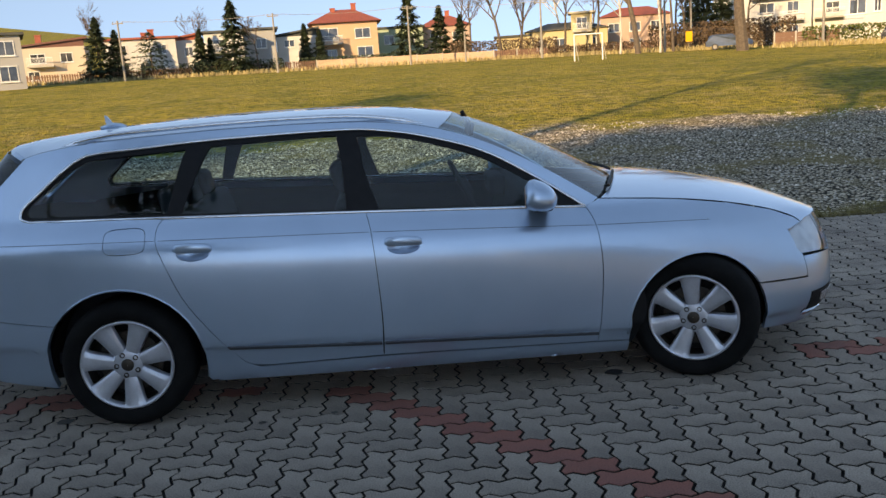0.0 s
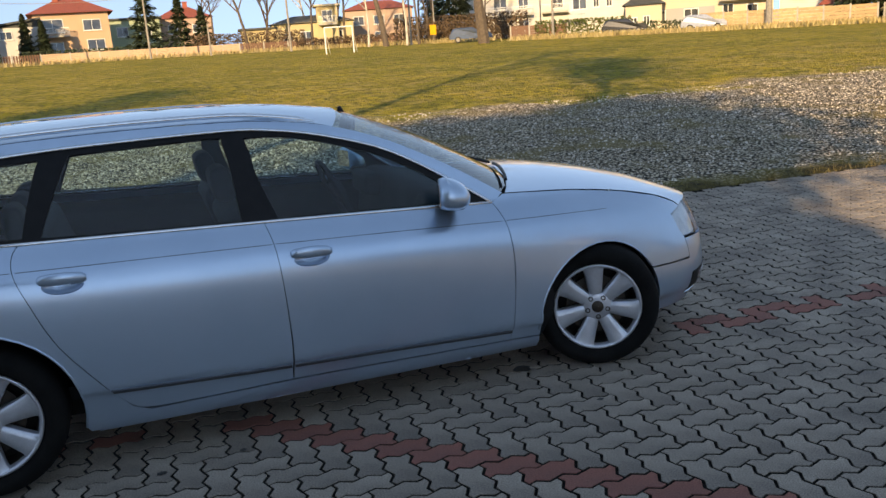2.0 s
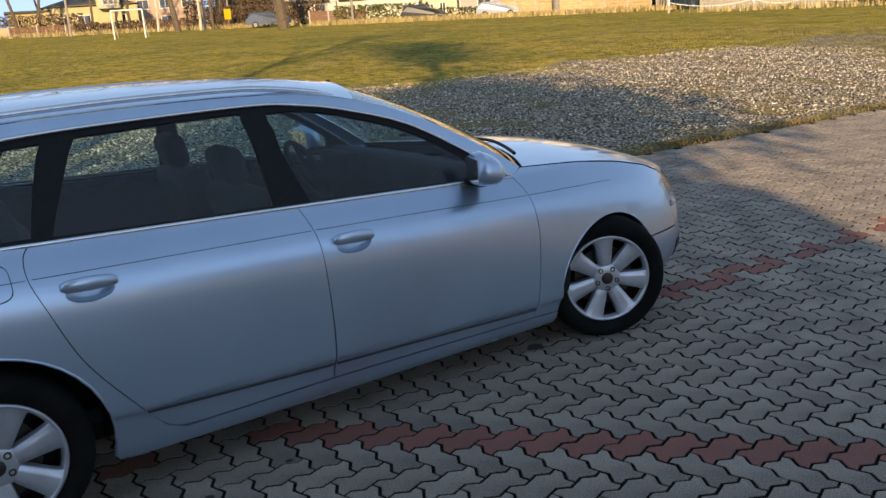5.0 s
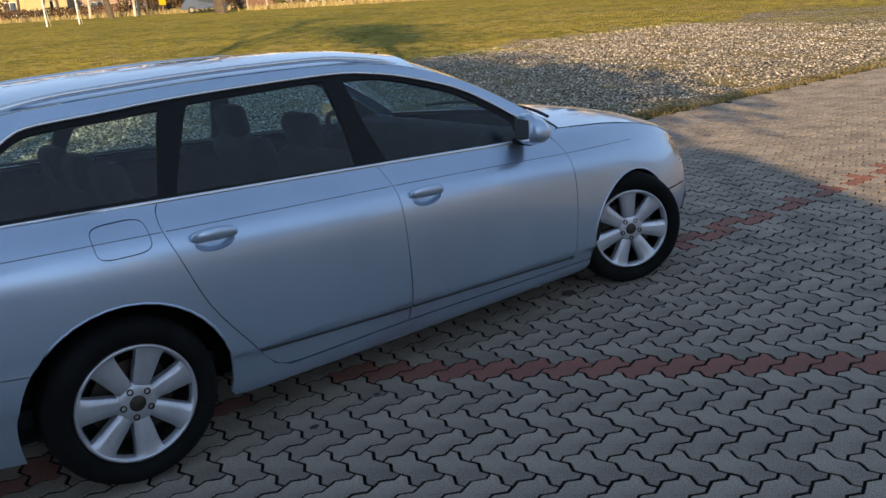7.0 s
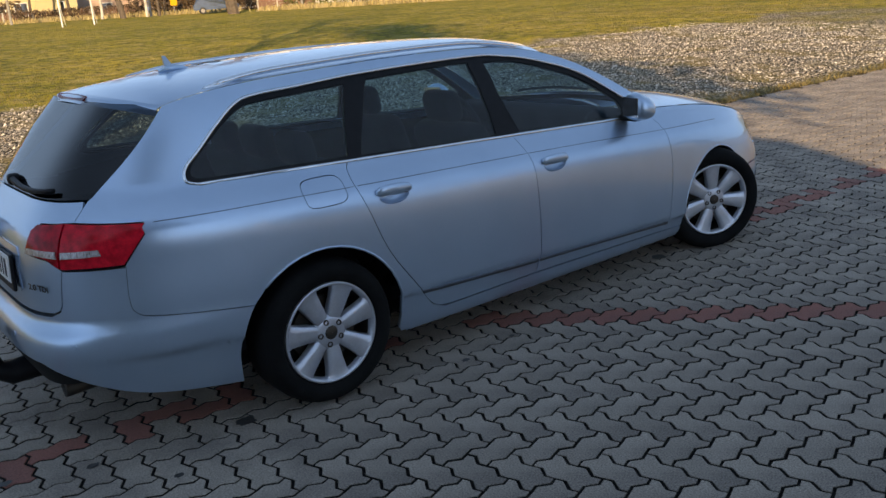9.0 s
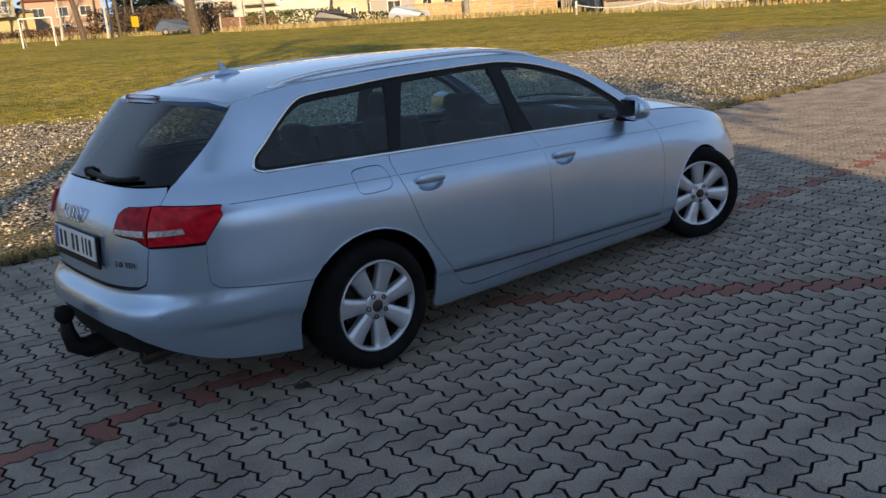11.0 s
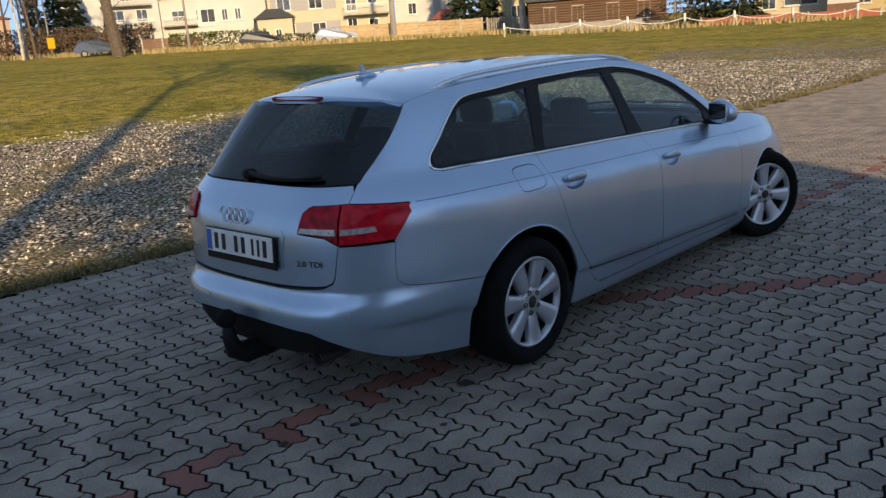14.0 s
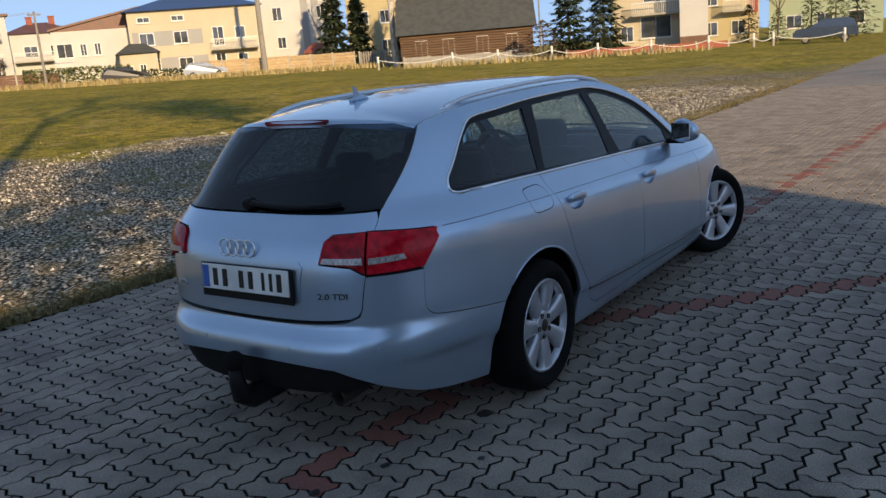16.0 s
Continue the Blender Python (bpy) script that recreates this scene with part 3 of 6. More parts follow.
for i, (x, y, h, r, k) in enumerate(((15.2, 102.0, 10.5, 0.20, 0), (26.2, 117, 11, 0.2, 1), (25.0, 83.6, 8.0, 0.14, 1), (25.6, 79.4, 11.0, 0.32, 0), (27.6, 78.6, 10.0, 0.14, 1), (29.4, 80.1, 10.5, 0.15, 0), (30.8, 66.7, 13.0, 0.55, 0),
                                     (58.9, 44.9, 12.0, 0.34, 1), (34.0, 92.0, 9.0, 0.16, 0), (-36.0, 109, 7.5, 0.15, 0), (-14.8, 101, 5.5, 0.10, 0), (40.5, 88.0, 8.5, 0.15, 0), (63.8, 45.0, 9.0, 0.16, 0), (77.0, 15.5, 5.0, 0.10, 0), (13.0, 118.0, 9.5, 0.16, 0), (21.5, 121.0, 11.0, 0.18, 0), (31.5, 122.0, 11.0, 0.18, 0), (33.0, 88.0, 9.0, 0.15, 0), (42.0, 112.0, 10.0, 0.18, 0), (18.5, 108.0, 9.5, 0.2, 0), (23.5, 104.0, 8.5, 0.18, 0), (28.5, 106.0, 10.5, 0.2, 0), (35.5, 103.0, 10.0, 0.2, 0), (39.0, 101.0, 11.0, 0.2, 0), (11.5, 110.0, 8.5, 0.18, 0), (-23.5, 108.0, 7.0, 0.16, 0))):
    bare_tree(x, y, h, r, 200 + i, M_BIRCH if k else M_BARK, "bare pale-barked birch tree" if k else "bare brown-barked winter tree", depth=4)

# ---- hedges, fences, poles, goal ----
def hedge(x0, y0, x1, y1, h, w, seed, material, label):
    rng = random.Random(seed)
    L = math.hypot(x1 - x0, y1 - y0)
    t = thing("hedge", label, "hedge", at=(x0, y0, 0), yaw=math.degrees(math.atan2(y1 - y0, x1 - x0)))
    vs, fs = [], []
    for i in range(int(L * h * 120)):
        p = Vector((rng.uniform(0, L), rng.uniform(-w / 2, w / 2), 0))
        gx, gy = x0 + (x1 - x0) * p.x / L, y0 + (y1 - y0) * p.x / L
        p.z = rise(gx, gy) + rng.uniform(0.0, h)
        u, v = Vector((rng.uniform(-1, 1), rng.uniform(-1, 1), rng.uniform(-1, 1))).normalized(), Vector((rng.uniform(-1, 1), rng.uniform(-1, 1), rng.uniform(-1, 1))).normalized()
        b = len(vs)
        vs += [tuple(p - u * 0.14), tuple(p + v * 0.10), tuple(p + u * 0.14), tuple(p - v * 0.10)]
        fs.append((b, b + 1, b + 2, b + 3))
    me = bpy.data.meshes.new("foliage")
    me.from_pydata(vs, [], fs)
    me.materials.append(material)
    ob = new("foliage", me)
    ob.parent = t


hedge(39.0, 72.5, 46.5, 67.0, 1.7, 1.2, 1, M_HEDGE, "clipped yellow-green garden hedge")
hedge(46.8, 66.6, 51.0, 63.4, 1.1, 0.9, 2, M_NEEDLE, "row of low dark green thujas")
hedge(52.0, 104.0, 62.0, 98.0, 1.6, 1.2, 3, M_HEDGE, "yellow-green hedge before white house")
hedge(-34, 95.0, -22, 97.5, 1.0, 0.8, 4, M_TWIG, "low brown garden hedge")
hedge(30, 84, 41, 82, 2.2, 1.6, 5, M_TWIG, "brown thicket of bare shrubs")
hedge(20, 97, 32, 94, 1.3, 0.9, 6, M_TWIG, "brown hedge before yellow bungalow")
hedge(9, 105, 22, 101, 2.4, 1.6, 7, M_TWIG, "brown thicket of bare garden shrubs")
hedge(31, 93, 45, 86, 3.0, 2.0, 8, M_TWIG, "tall brown thicket before white house")
hedge(-24, 100, -12, 103, 1.6, 1.2, 9, M_NEEDLE, "dark evergreen garden hedge")
hedge(-10, 106, 2, 106, 1.5, 1.0, 10, M_NEEDLE, "dark evergreen hedge before orange villa")


def fence(x0, y0, x1, y1, h, material, label, panel_w=2.0, board=0.0, gapped=False):
    L = math.hypot(x1 - x0, y1 - y0)
    yaw = math.degrees(math.atan2(y1 - y0, x1 - x0))
    f = thing("fence", label, "fence", at=(x0, y0, 0), yaw=yaw)
    k = max(1, round(L / panel_w))
    for i in range(k + 1):
        s = i / k
        z = rise(x0 + (x1 - x0) * s, y0 + (y1 - y0) * s)
        bm = bmesh.new()
        box(bm, L * s - 0.07, L * s + 0.07, -0.07, 0.07, z - 0.2, z + h + 0.1)
        part("post", bm, M_CONCRETE, f)
        if i < k:
            if gapped:
                for q in range(10):
                    a = L * s + 0.1 + (L / k - 0.2) * q / 10
                    bm = bmesh.new()
                    box(bm, a, a + (L / k) * 0.06, -0.02, 0.02, z + 0.05, z + h)
                    part("picket", bm, material, f)
                for c in (0.75, 0.15):
                    bm = bmesh.new()
                    box(bm, L * s + 0.07, L * (i + 1) / k - 0.07, 0.022, 0.06, z + h * c, z + h * (c + 0.07))
                    part("rail", bm, material, f)
            else:
                for q in range(6):
                    bm = bmesh.new()
                    box(bm, L * s + 0.07, L * (i + 1) / k - 0.07, -0.03, 0.03, z - 0.1 + (h + 0.1) * q / 6, z - 0.1 + (h + 0.1) * (q + 0.93) / 6)
                    part("board", bm, material, f)


fence(51.0, 62.5, 60.3, 51.0, 1.55, M_WOOD, "pale timber board fence with posts")
fence(37.0, 74.0, 41.5, 70.5, 1.3, W_BRICK, "dark brown board fence")
fence(-46, 96.0, -8, 104.0, 1.1, W_BRICK, "low brown picket garden fence", 3.0, gapped=True)
fence(-8, 104.0, 14, 101.0, 1.1, W_ORANGE, "low orange garden wall panels", 3.0)
fence(14, 101.0, 33, 93.0, 1.1, W_BRICK, "dark picket garden fence", 3.0, gapped=True)
fence(60.6, 50.6, 64.5, 44.0, 1.5, M_POLE, "grey wire mesh garden fence", 2.2, gapped=True)
fence(54.5, 40.8, 57.3, 32.0, 0.75, M_CONCRETE, "low grey concrete wall", 2.5)
fence(60.5, 28.5, 68.5, 17.5, 0.5, R_RED, "low red brick garden wall", 2.5)


def pole(x, y, h, r, label, arms=True):
    z = rise(x, y)
    p = thing("utility_pole", label, "pole", at=(x, y, z - 0.1))
    bm = bmesh.new()
    tube(bm, [(0, 0, 0), (0, 0, h)], [r, r * 0.65], 10)
    part("shaft", bm, M_POLE, p)
    if arms:
        bm = bmesh.new()
        box(bm, -0.6, 0.6, -0.05, 0.05, h - 0.35, h - 0.25)
        for a in (-0.5, 0, 0.5):
            tube(bm, [(a, 0, h - 0.25), (a, 0, h - 0.08)], [0.035, 0.035], 6)
        part("crossarm", bm, M_POLE, p)


tops = []
for x, y, h in ((-27.5, 89.5, 6.4), (-11.3, 90.5, 6.4), (3.4, 92.5, 6.6), (16.8, 84.0, 6.0), (28.5, 80.0, 6.4), (39.5, 69.8, 6.8)):
    pole(x, y, h, 0.13, "grey concrete utility pole with crossarm")
    tops.append(Vector((x, y, rise(x, y) + h - 0.2)))
pole(54.2, 57.1, 10.5, 0.30, "stout concrete utility pole", False)
pole(9.4, 90.0, 3.4, 0.12, "short leaning wooden post", False)
pole(33.6, 86.5, 6.0, 0.10, "slim grey wooden pole", False)
pole(65.9, 33.6, 7.0, 0.09, "slim grey street pole", False)
for a, b in zip(tops, tops[1:]):
    for o in (-0.5, 0.5):
        bm = bmesh.new()
        tube(bm, [a.lerp(b, i / 8) + Vector((o, 0, -1.2 * (i / 8) * (1 - i / 8))) for i in range(9)], [0.015] * 9, 4)
        tagged(part("overhead_wire", bm, M_POLE), "thin dark overhead wire between poles", "wire")

goal = thing("football_goal", "white tubular football goal on the grass", "goal", at=(15.5, 63.3, rise(15.5, 63.3)), yaw=0)
for nm, a, b in (("post", (0, 0, 0), (0, 0, 2.1)), ("post", (2.15, -0.5, 0), (2.15, -0.5, 2.1)), ("crossbar", (0, 0, 2.06), (2.15, -0.5, 2.06)), ("stay", (0, 0, 2.06), (0.7, 1.6, 0.05)), ("stay", (2.15, -0.5, 2.06), (2.85, 1.1, 0.05))):
    bm = bmesh.new()
    tube(bm, [a, b], [0.055, 0.055] if nm != "stay" else [0.02, 0.02], 10)
    part(nm, bm, M_WHITE, goal)

BOLLARDS = ((49.2, 39.5), (52.2, 34.4), (54.0, 31.3), (56.0, 27.6), (57.5, 24.4), (59.0, 20.7), (61.3, 17.0), (63.1, 14.1), (63.6, 12.8), (64.5, 8.0))
for x, y in BOLLARDS:
    b = thing("bollard", "white-topped wooden roadside bollard", "bollard", "bollards along the lane", at=(x, y, rise(x, y) - 0.05))
    bm = bmesh.new()
    tube(bm, [(0, 0, 0), (0, 0, 0.6)], [0.09, 0.085], 10)
    part("shaft", bm, M_CONCRETE, b)
    bm = bmesh.new()
    tube(bm, [(0, 0, 0.6), (0, 0, 1.05), (0, 0, 1.1)], [0.092, 0.09, 0.05], 10)
    part("cap", bm, M_WHITE, b)
for (x0, y0), (x1, y1) in zip(BOLLARDS, BOLLARDS[1:]):
    a, b = Vector((x0, y0, rise(x0, y0) + 0.75)), Vector((x1, y1, rise(x1, y1) + 0.75))
    bm = bmesh.new()
    tube(bm, [a.lerp(b, i / 8) + Vector((0, 0, -1.4 * (i / 8) * (1 - i / 8))) for i in range(9)], [0.03] * 9, 6)
    tagged(part("rope", bm, M_WHITE), "pale rope slung between bollards", "rope")


def far_car(x, y, yaw, paint, label, L=4.3, H=1.45):
    c = thing("parked_car", label, "car", "cars at the lane", at=(x, y, rise(x, y)), yaw=yaw)
    prof = [(-0.5, 0.25), (-0.5, 0.55), (-0.47, 0.63), (-0.42, 0.92), (-0.34, 1.0), (0.05, 1.0), (0.24, 0.68), (0.44, 0.62), (0.5, 0.48), (0.5, 0.25)]
    bm = bmesh.new()
    rows = []
    for yy, k in ((-0.84, 0.93), (-0.78, 1.0), (0.78, 1.0), (0.84, 0.93)):
        rows.append([bm.verts.new((px * L, yy * (0.86 if pz > 0.7 else 1.0), pz * H * (k if pz > 0.7 else 1.0))) for px, pz in prof])
    for a, b in zip(rows, rows[1:]):
        for i in range(len(prof)):
            bm.faces.new((a[i], a[(i + 1) % len(prof)], b[(i + 1) % len(prof)], b[i]))
    bm.faces.new(rows[0]), bm.faces.new(rows[-1][::-1])
    part("body", bm, paint, c)
    bm = bmesh.new()
    for s in (-1, 1):
        bm.faces.new([bm.verts.new((px * L, s * 0.735, pz * H)) for px, pz in ((-0.41, 0.66), (-0.36, 0.91), (0.0, 0.91), (0.15, 0.66))])
    part("windows", bm, M_PANE, c)
    for wx in (-0.30, 0.30):
        for s in (-1, 1):
            bm = bmesh.new()
            tube(bm, [(wx * L, s * 0.70, 0.31), (wx * L, s * 0.86, 0.31)], [0.31, 0.31], 18)
            w = part("wheel", bm, M_TYRE_FAR, c)
            bm = bmesh.new()
            tube(bm, [(wx * L, s * 0.80, 0.31), (wx * L, s * 0.875, 0.31)], [0.20, 0.19], 14)
            part("rim", bm, M_POLE, w)


M_TYRE_FAR = mat("far_tyre", (0.02, 0.02, 0.02), 0.8)
P_SILVER = mat("pale_blue_paint", (0.34, 0.38, 0.46), 0.3, 0.3, coat=1.0)
P_DARK = mat("dark_paint", (0.02, 0.022, 0.026), 0.25, coat=1.0)
P_BLUE = mat("grey_blue_paint", (0.06, 0.085, 0.13), 0.25, 0.3, coat=1.0)
far_car(50.3, 61.0, -42, P_SILVER, "silver-blue hatchback parked by the fence", 4.0)
far_car(45.0, 65.8, -38, P_DARK, "black car parked by the hedge", 4.2)
far_car(33.0, 74.9, -22, P_BLUE, "blue car parked beside bare tree", 4.2)
far_car(66.0, 9.6, 100, P_BLUE, "dark blue off-road car parked on the lane", 4.5, 1.75)

# yellow sign by the thicket
sign = thing("road_sign", "yellow sign board on a thin post", "sign", at=(31.2, 80.6, rise(31.2, 80.6)))
bm = bmesh.new()
tube(bm, [(0, 0, 0), (0, 0, 1.6)], [0.03, 0.03], 8)
part("post", bm, M_POLE, sign)
bm = bmesh.new()
box(bm, -0.35, 0.35, -0.03, -0.005, 0.9, 1.9)
part("board", bm, mat("yellow_sign", (0.75, 0.42, 0.02), 0.5), sign)

# dry grass along the far fences
rng = random.Random(5)
vs, fs = [], []
for (x0, y0), (x1, y1), k in (((-40, 93), (14, 99), 2600), ((14, 99), (36, 78), 1800), ((36, 70), (60, 48), 3600), ((50, 38), (60, 18), 700)):
    for i in range(k):
        s = rng.random()
        x, y = x0 + (x1 - x0) * s + rng.gauss(0, 0.8), y0 + (y1 - y0) * s + rng.gauss(0, 0.8)
        z, h, a = rise(x, y), rng.uniform(0.2, 0.6), rng.uniform(0, 6.3)
        b = len(vs)
        vs += [(x - 0.09 * math.cos(a), y - 0.09 * math.sin(a), z - 0.05), (x + 0.09 * math.cos(a), y + 0.09 * math.sin(a), z - 0.05), (x + rng.uniform(-0.2, 0.2), y + rng.uniform(-0.2, 0.2), z + h)]
        fs.append((b, b + 1, b + 2))
me = bpy.data.meshes.new("dry_grass")
me.from_pydata(vs, [], fs)
me.materials.append(M_STRAW)
tagged(new("dry_grass", me), "tall dry straw-coloured grass along the fences", "grass", kind="stuff")

# turf and pebbles near the paving
M_TURF = mat("turf_blades", (0.15, 0.12, 0.04), 0.8, second=(0.22, 0.165, 0.07), scale=0.8, grain=0.2, random_tint=0.4, island=True)
vs, fs = [], []
for i in range(52000):
    if i < 16000:
        x = rng.uniform(-7, 22)
        if x > 0.5 and rng.random() < 0.8:
            continue
        y = edge_y(x) + abs(rng.gauss(0, 0.22)) - 0.03
    else:
        x, y = rng.uniform(-12, 30), 10.5 + 14 * rng.random() ** 1.5
        if y < 13.2 - 0.03 * x - 7 * (0.5 - 0.5) + 2.2 * noise.noise((x * 0.4, y * 0.4, 2)):
            continue
    h, a, w = rng.uniform(0.02, 0.065), rng.uniform(0, 6.3), rng.uniform(0.004, 0.012)
    z = rise(x, y)
    b = len(vs)
    vs += [(x - w * math.cos(a), y - w * math.sin(a), z), (x + w * math.cos(a), y + w * math.sin(a), z), (x + rng.uniform(-0.05, 0.05), y + rng.uniform(-0.05, 0.05), z + h + 0.02)]
    fs.append((b, b + 1, b + 2))
me = bpy.data.meshes.new("turf")
me.from_pydata(vs, [], fs)
me.materials.append(M_TURF)
tagged(new("turf", me), "short yellow-green winter grass blades", "grass", kind="stuff")
M_PEBBLE = mat("pale_pebbles", (0.74, 0.66, 0.55), 0.85, second=(0.46, 0.39, 0.30), scale=5, grain=0.15, random_tint=0.35, island=True)
vs, fs = [], []
for i in range(16000):
    x = rng.uniform(-8, 20)
    y = edge_y(x) + 0.45 + 9.5 * rng.random()
    s = rng.uniform(0.010, 0.028)
    z = rise(x, y) + 0.02 + 0.035 * noise.noise((x * 0.6, y * 0.6, 0)) + 0.03 * noise.noise((x * 2.3, y * 2.3, 4)) + 0.025 * noise.noise((x * 6, y * 6, 9))
    b = len(vs)
    q = [rng.uniform(0.6, 1.3) * s for _ in range(6)]
    vs += [(x + q[0], y, z), (x, y + q[1], z), (x - q[2], y, z), (x, y - q[3], z), (x, y, z + q[4] * 0.8), (x, y, z - q[5] * 0.5)]
    fs += [(b, b + 1, b + 4), (b + 1, b + 2, b + 4), (b + 2, b + 3, b + 4), (b + 3, b, b + 4)]
me = bpy.data.meshes.new("gravel")
me.from_pydata(vs, [], fs)
me.materials.append(M_PEBBLE)
tagged(new("gravel", me), "pale loose gravel stones beside the paving", "gravel", kind="stuff")

# far and southern paving, where single blocks no longer show
bm = bmesh.new()
for x0, x1, y0, y1 in ((19.02, 300, -40, 2.47), (-300, 19, -40, -4.5), (-300, -7.4, -4.48, 3.3)):
    bm.faces.new([bm.verts.new(p) for p in ((x0, y0, -0.002), (x1, y0, -0.002), (x1, y1, -0.002), (x0, y1, -0.002))])
part("paving_sheet", bm, M_LOT, pavement, "worn grey paving")

# ---- behind the walk, unseen: the building and trees that shade the car ----
# invented houses and trees, unseen: they screen bright low sky from the car's reflections
house("added cream house with brown roof, unseen, mirrored in the car", 14.0, -34.0, 180, 14.0, 9, 3.2, W_CREAM, "hip", R_BROWN, 2.5, windows=[(-4, 1, 1.6, 1.4), (0, 1, 1.6, 1.4), (4, 1, 1.6, 1.4)])
house("added white house with red roof, unseen, mirrored in the car", 36.0, -30.0, 180, 15.0, 9, 3.2, W_WHITE, "hip", R_RED, 2.6, windows=[(-4, 1, 1.6, 1.4), (0, 1, 1.6, 1.4), (4, 1, 1.6, 1.4)])
house("added grey house with dark roof, unseen, mirrored in the car", 60.0, -26.0, 180, 16.0, 9, 3.2, W_GREY, "hip", R_DARK, 2.6, windows=[(-4, 1, 1.6, 1.4), (4, 1, 1.6, 1.4)])
for i, (x, y, h) in enumerate(((4.0, -33.0, 13.0), (24.0, -31.0, 12.0), (47.0, -28.0, 13.0), (30.0, -38.0, 15.0))):
    bare_tree(x, y, h, 0.25, 300 + i, M_BARK, "added bare tree, unseen, between the mirrored houses", depth=3)
# unseen shade caster, only 3 m deep so its shadow edge falls right
block = house("long pale building that shades the paving", -27.6, -18.9, 0, 40.0, 3, 7.0, W_CREAM, "flat", R_DARK, over=0.0)


def leafy(x, y, h, low, r, seed, n, label, size=0.30):
    rng = random.Random(seed)
    t = thing("broad_tree", label, "tree", at=(x, y, -0.05))
    bm = bmesh.new()
    tube(bm, [(0, 0, 0), (0.1, 0.05, h * 0.4), (0, 0, h * 0.9)], [0.26, 0.19, 0.05], 10)
    for i in range(16):
        a, z = rng.uniform(0, 6.28), rng.uniform(low * 0.9, h * 0.85)
        e = r * rng.uniform(0.6, 0.95)
        tube(bm, [(0, 0, z), (e * 0.5 * math.cos(a), e * 0.5 * math.sin(a), z + 0.5), (e * math.cos(a), e * math.sin(a), z + 1.2)], [0.09, 0.05, 0.015], 6)
    part("trunk", bm, M_BARK, t)
    lumps = [(Vector((rng.uniform(-0.6, 0.6) * r, rng.uniform(-0.6, 0.6) * r, rng.uniform(low, h))), r * rng.uniform(0.3, 0.55)) for _ in range(14)]
    vs, fs = [], []
    for i in range(n):
        c, rad = lumps[rng.randrange(len(lumps))]
        d = Vector((rng.gauss(0, 1), rng.gauss(0, 1), rng.gauss(0, 0.8))).normalized() * rad * rng.random() ** 0.4
        u, v = Vector((rng.uniform(-1, 1), rng.uniform(-1, 1), rng.uniform(-1, 1))).normalized(), Vector((rng.uniform(-1, 1), rng.uniform(-1, 1), rng.uniform(-1, 1))).normalized()
        p = c + d
        b = len(vs)
        vs += [tuple(p - u * size * 0.6), tuple(p + v * size * 0.4), tuple(p + u * size * 0.6), tuple(p - v * size * 0.4)]
        fs.append((b, b + 1, b + 2, b + 3))
    me = bpy.data.meshes.new("crown")
    me.from_pydata(vs, [], fs)
    me.materials.append(M_NEEDLE)
    ob = new("crown", me)
    ob.parent = t


# unseen leafy crowns, placed and filled out for the shadows they throw
leafy(-5.0, -12.4, 8.3, 5.4, 2.8, 31, 6500, "unseen dense-crowned tree added to shade the gravel", 0.24)
leafy(-9.4, -12.6, 8.6, 5.8, 2.8, 35, 4200, "unseen dense-crowned tree added to shade the gravel", 0.24)
leafy(-6.2, -12.2, 14.2, 11.8, 3.4, 32, 1700, "unseen tall tree with high crown added to shade the grass")
leafy(-22.0, -13.0, 11.0, 8.2, 3.4, 33, 1500, "tall dark tree beside the building")
leafy(-25.0, -13.5, 15.5, 12.5, 3.2, 34, 1200, "tall dark tree beside the building")
bare_tree(-13.0, -12.0, 19.0, 0.24, 41, M_BARK, "tall bare tree with a long straight trunk", forks=0.66, depth=3)


# ---- the car's surface: half-width by height and length ----
def curve(tab, v):
    """A smooth curve through a table of (v, value)."""
    if v <= tab[0][0]:
        return tab[0][1]
    if v >= tab[-1][0]:
        return tab[-1][1]
    i = max(k for k in range(len(tab) - 1) if tab[k][0] <= v)

    def slope(k):
        k0, k1 = max(k - 1, 0), min(k + 1, len(tab) - 1)
        return (tab[k1][1] - tab[k0][1]) / (tab[k1][0] - tab[k0][0])
    (a, p), (b, q) = tab[i], tab[i + 1]
    h = b - a
    t = (v - a) / h
    return (p * (1 + 2 * t) * (1 - t) ** 2 + slope(i) * h * t * (1 - t) ** 2 + q * t * t * (3 - 2 * t) + slope(i + 1) * h * t * t * (t - 1))


WIDTH = [(0.14, 0.80), (0.20, 0.840), (0.29, 0.862), (0.325, 0.872), (0.345, 0.887), (0.42, 0.893), (0.60, 0.897), (0.74, 0.895), (0.81, 0.886), (0.86, 0.868),
         (0.91, 0.826), (0.965, 0.768), (1.0, 0.748), (1.2, 0.668), (1.36, 0.588), (1.45, 0.53)]
NOSE = [(0.14, 2.27), (0.25, 2.34), (0.35, 2.385), (0.45, 2.39), (0.55, 2.39), (0.65, 2.37), (0.75, 2.33), (0.85, 2.32), (1.0, 2.34)]
TAIL = [(0.18, -2.42), (0.26, -2.47), (0.36, -2.515), (0.46, -2.53), (0.52, -2.52), (0.575, -2.475), (0.62, -2.47), (0.80, -2.468), (0.90, -2.44), (0.98, -2.385),
        (1.05, -2.335), (1.15, -2.255), (1.25, -2.17), (1.32, -2.105), (1.40, -2.03)]
NOSE_N = [(0.2, 4.6), (0.45, 4.4), (0.65, 3.8), (0.8, 3.5), (1.0, 3.6)]
TAIL_N = [(0.2, 4.2), (0.5, 4.2), (0.6, 4.3), (0.8, 4.2), (1.0, 4.6), (1.3, 5.0)]
MID = -0.2


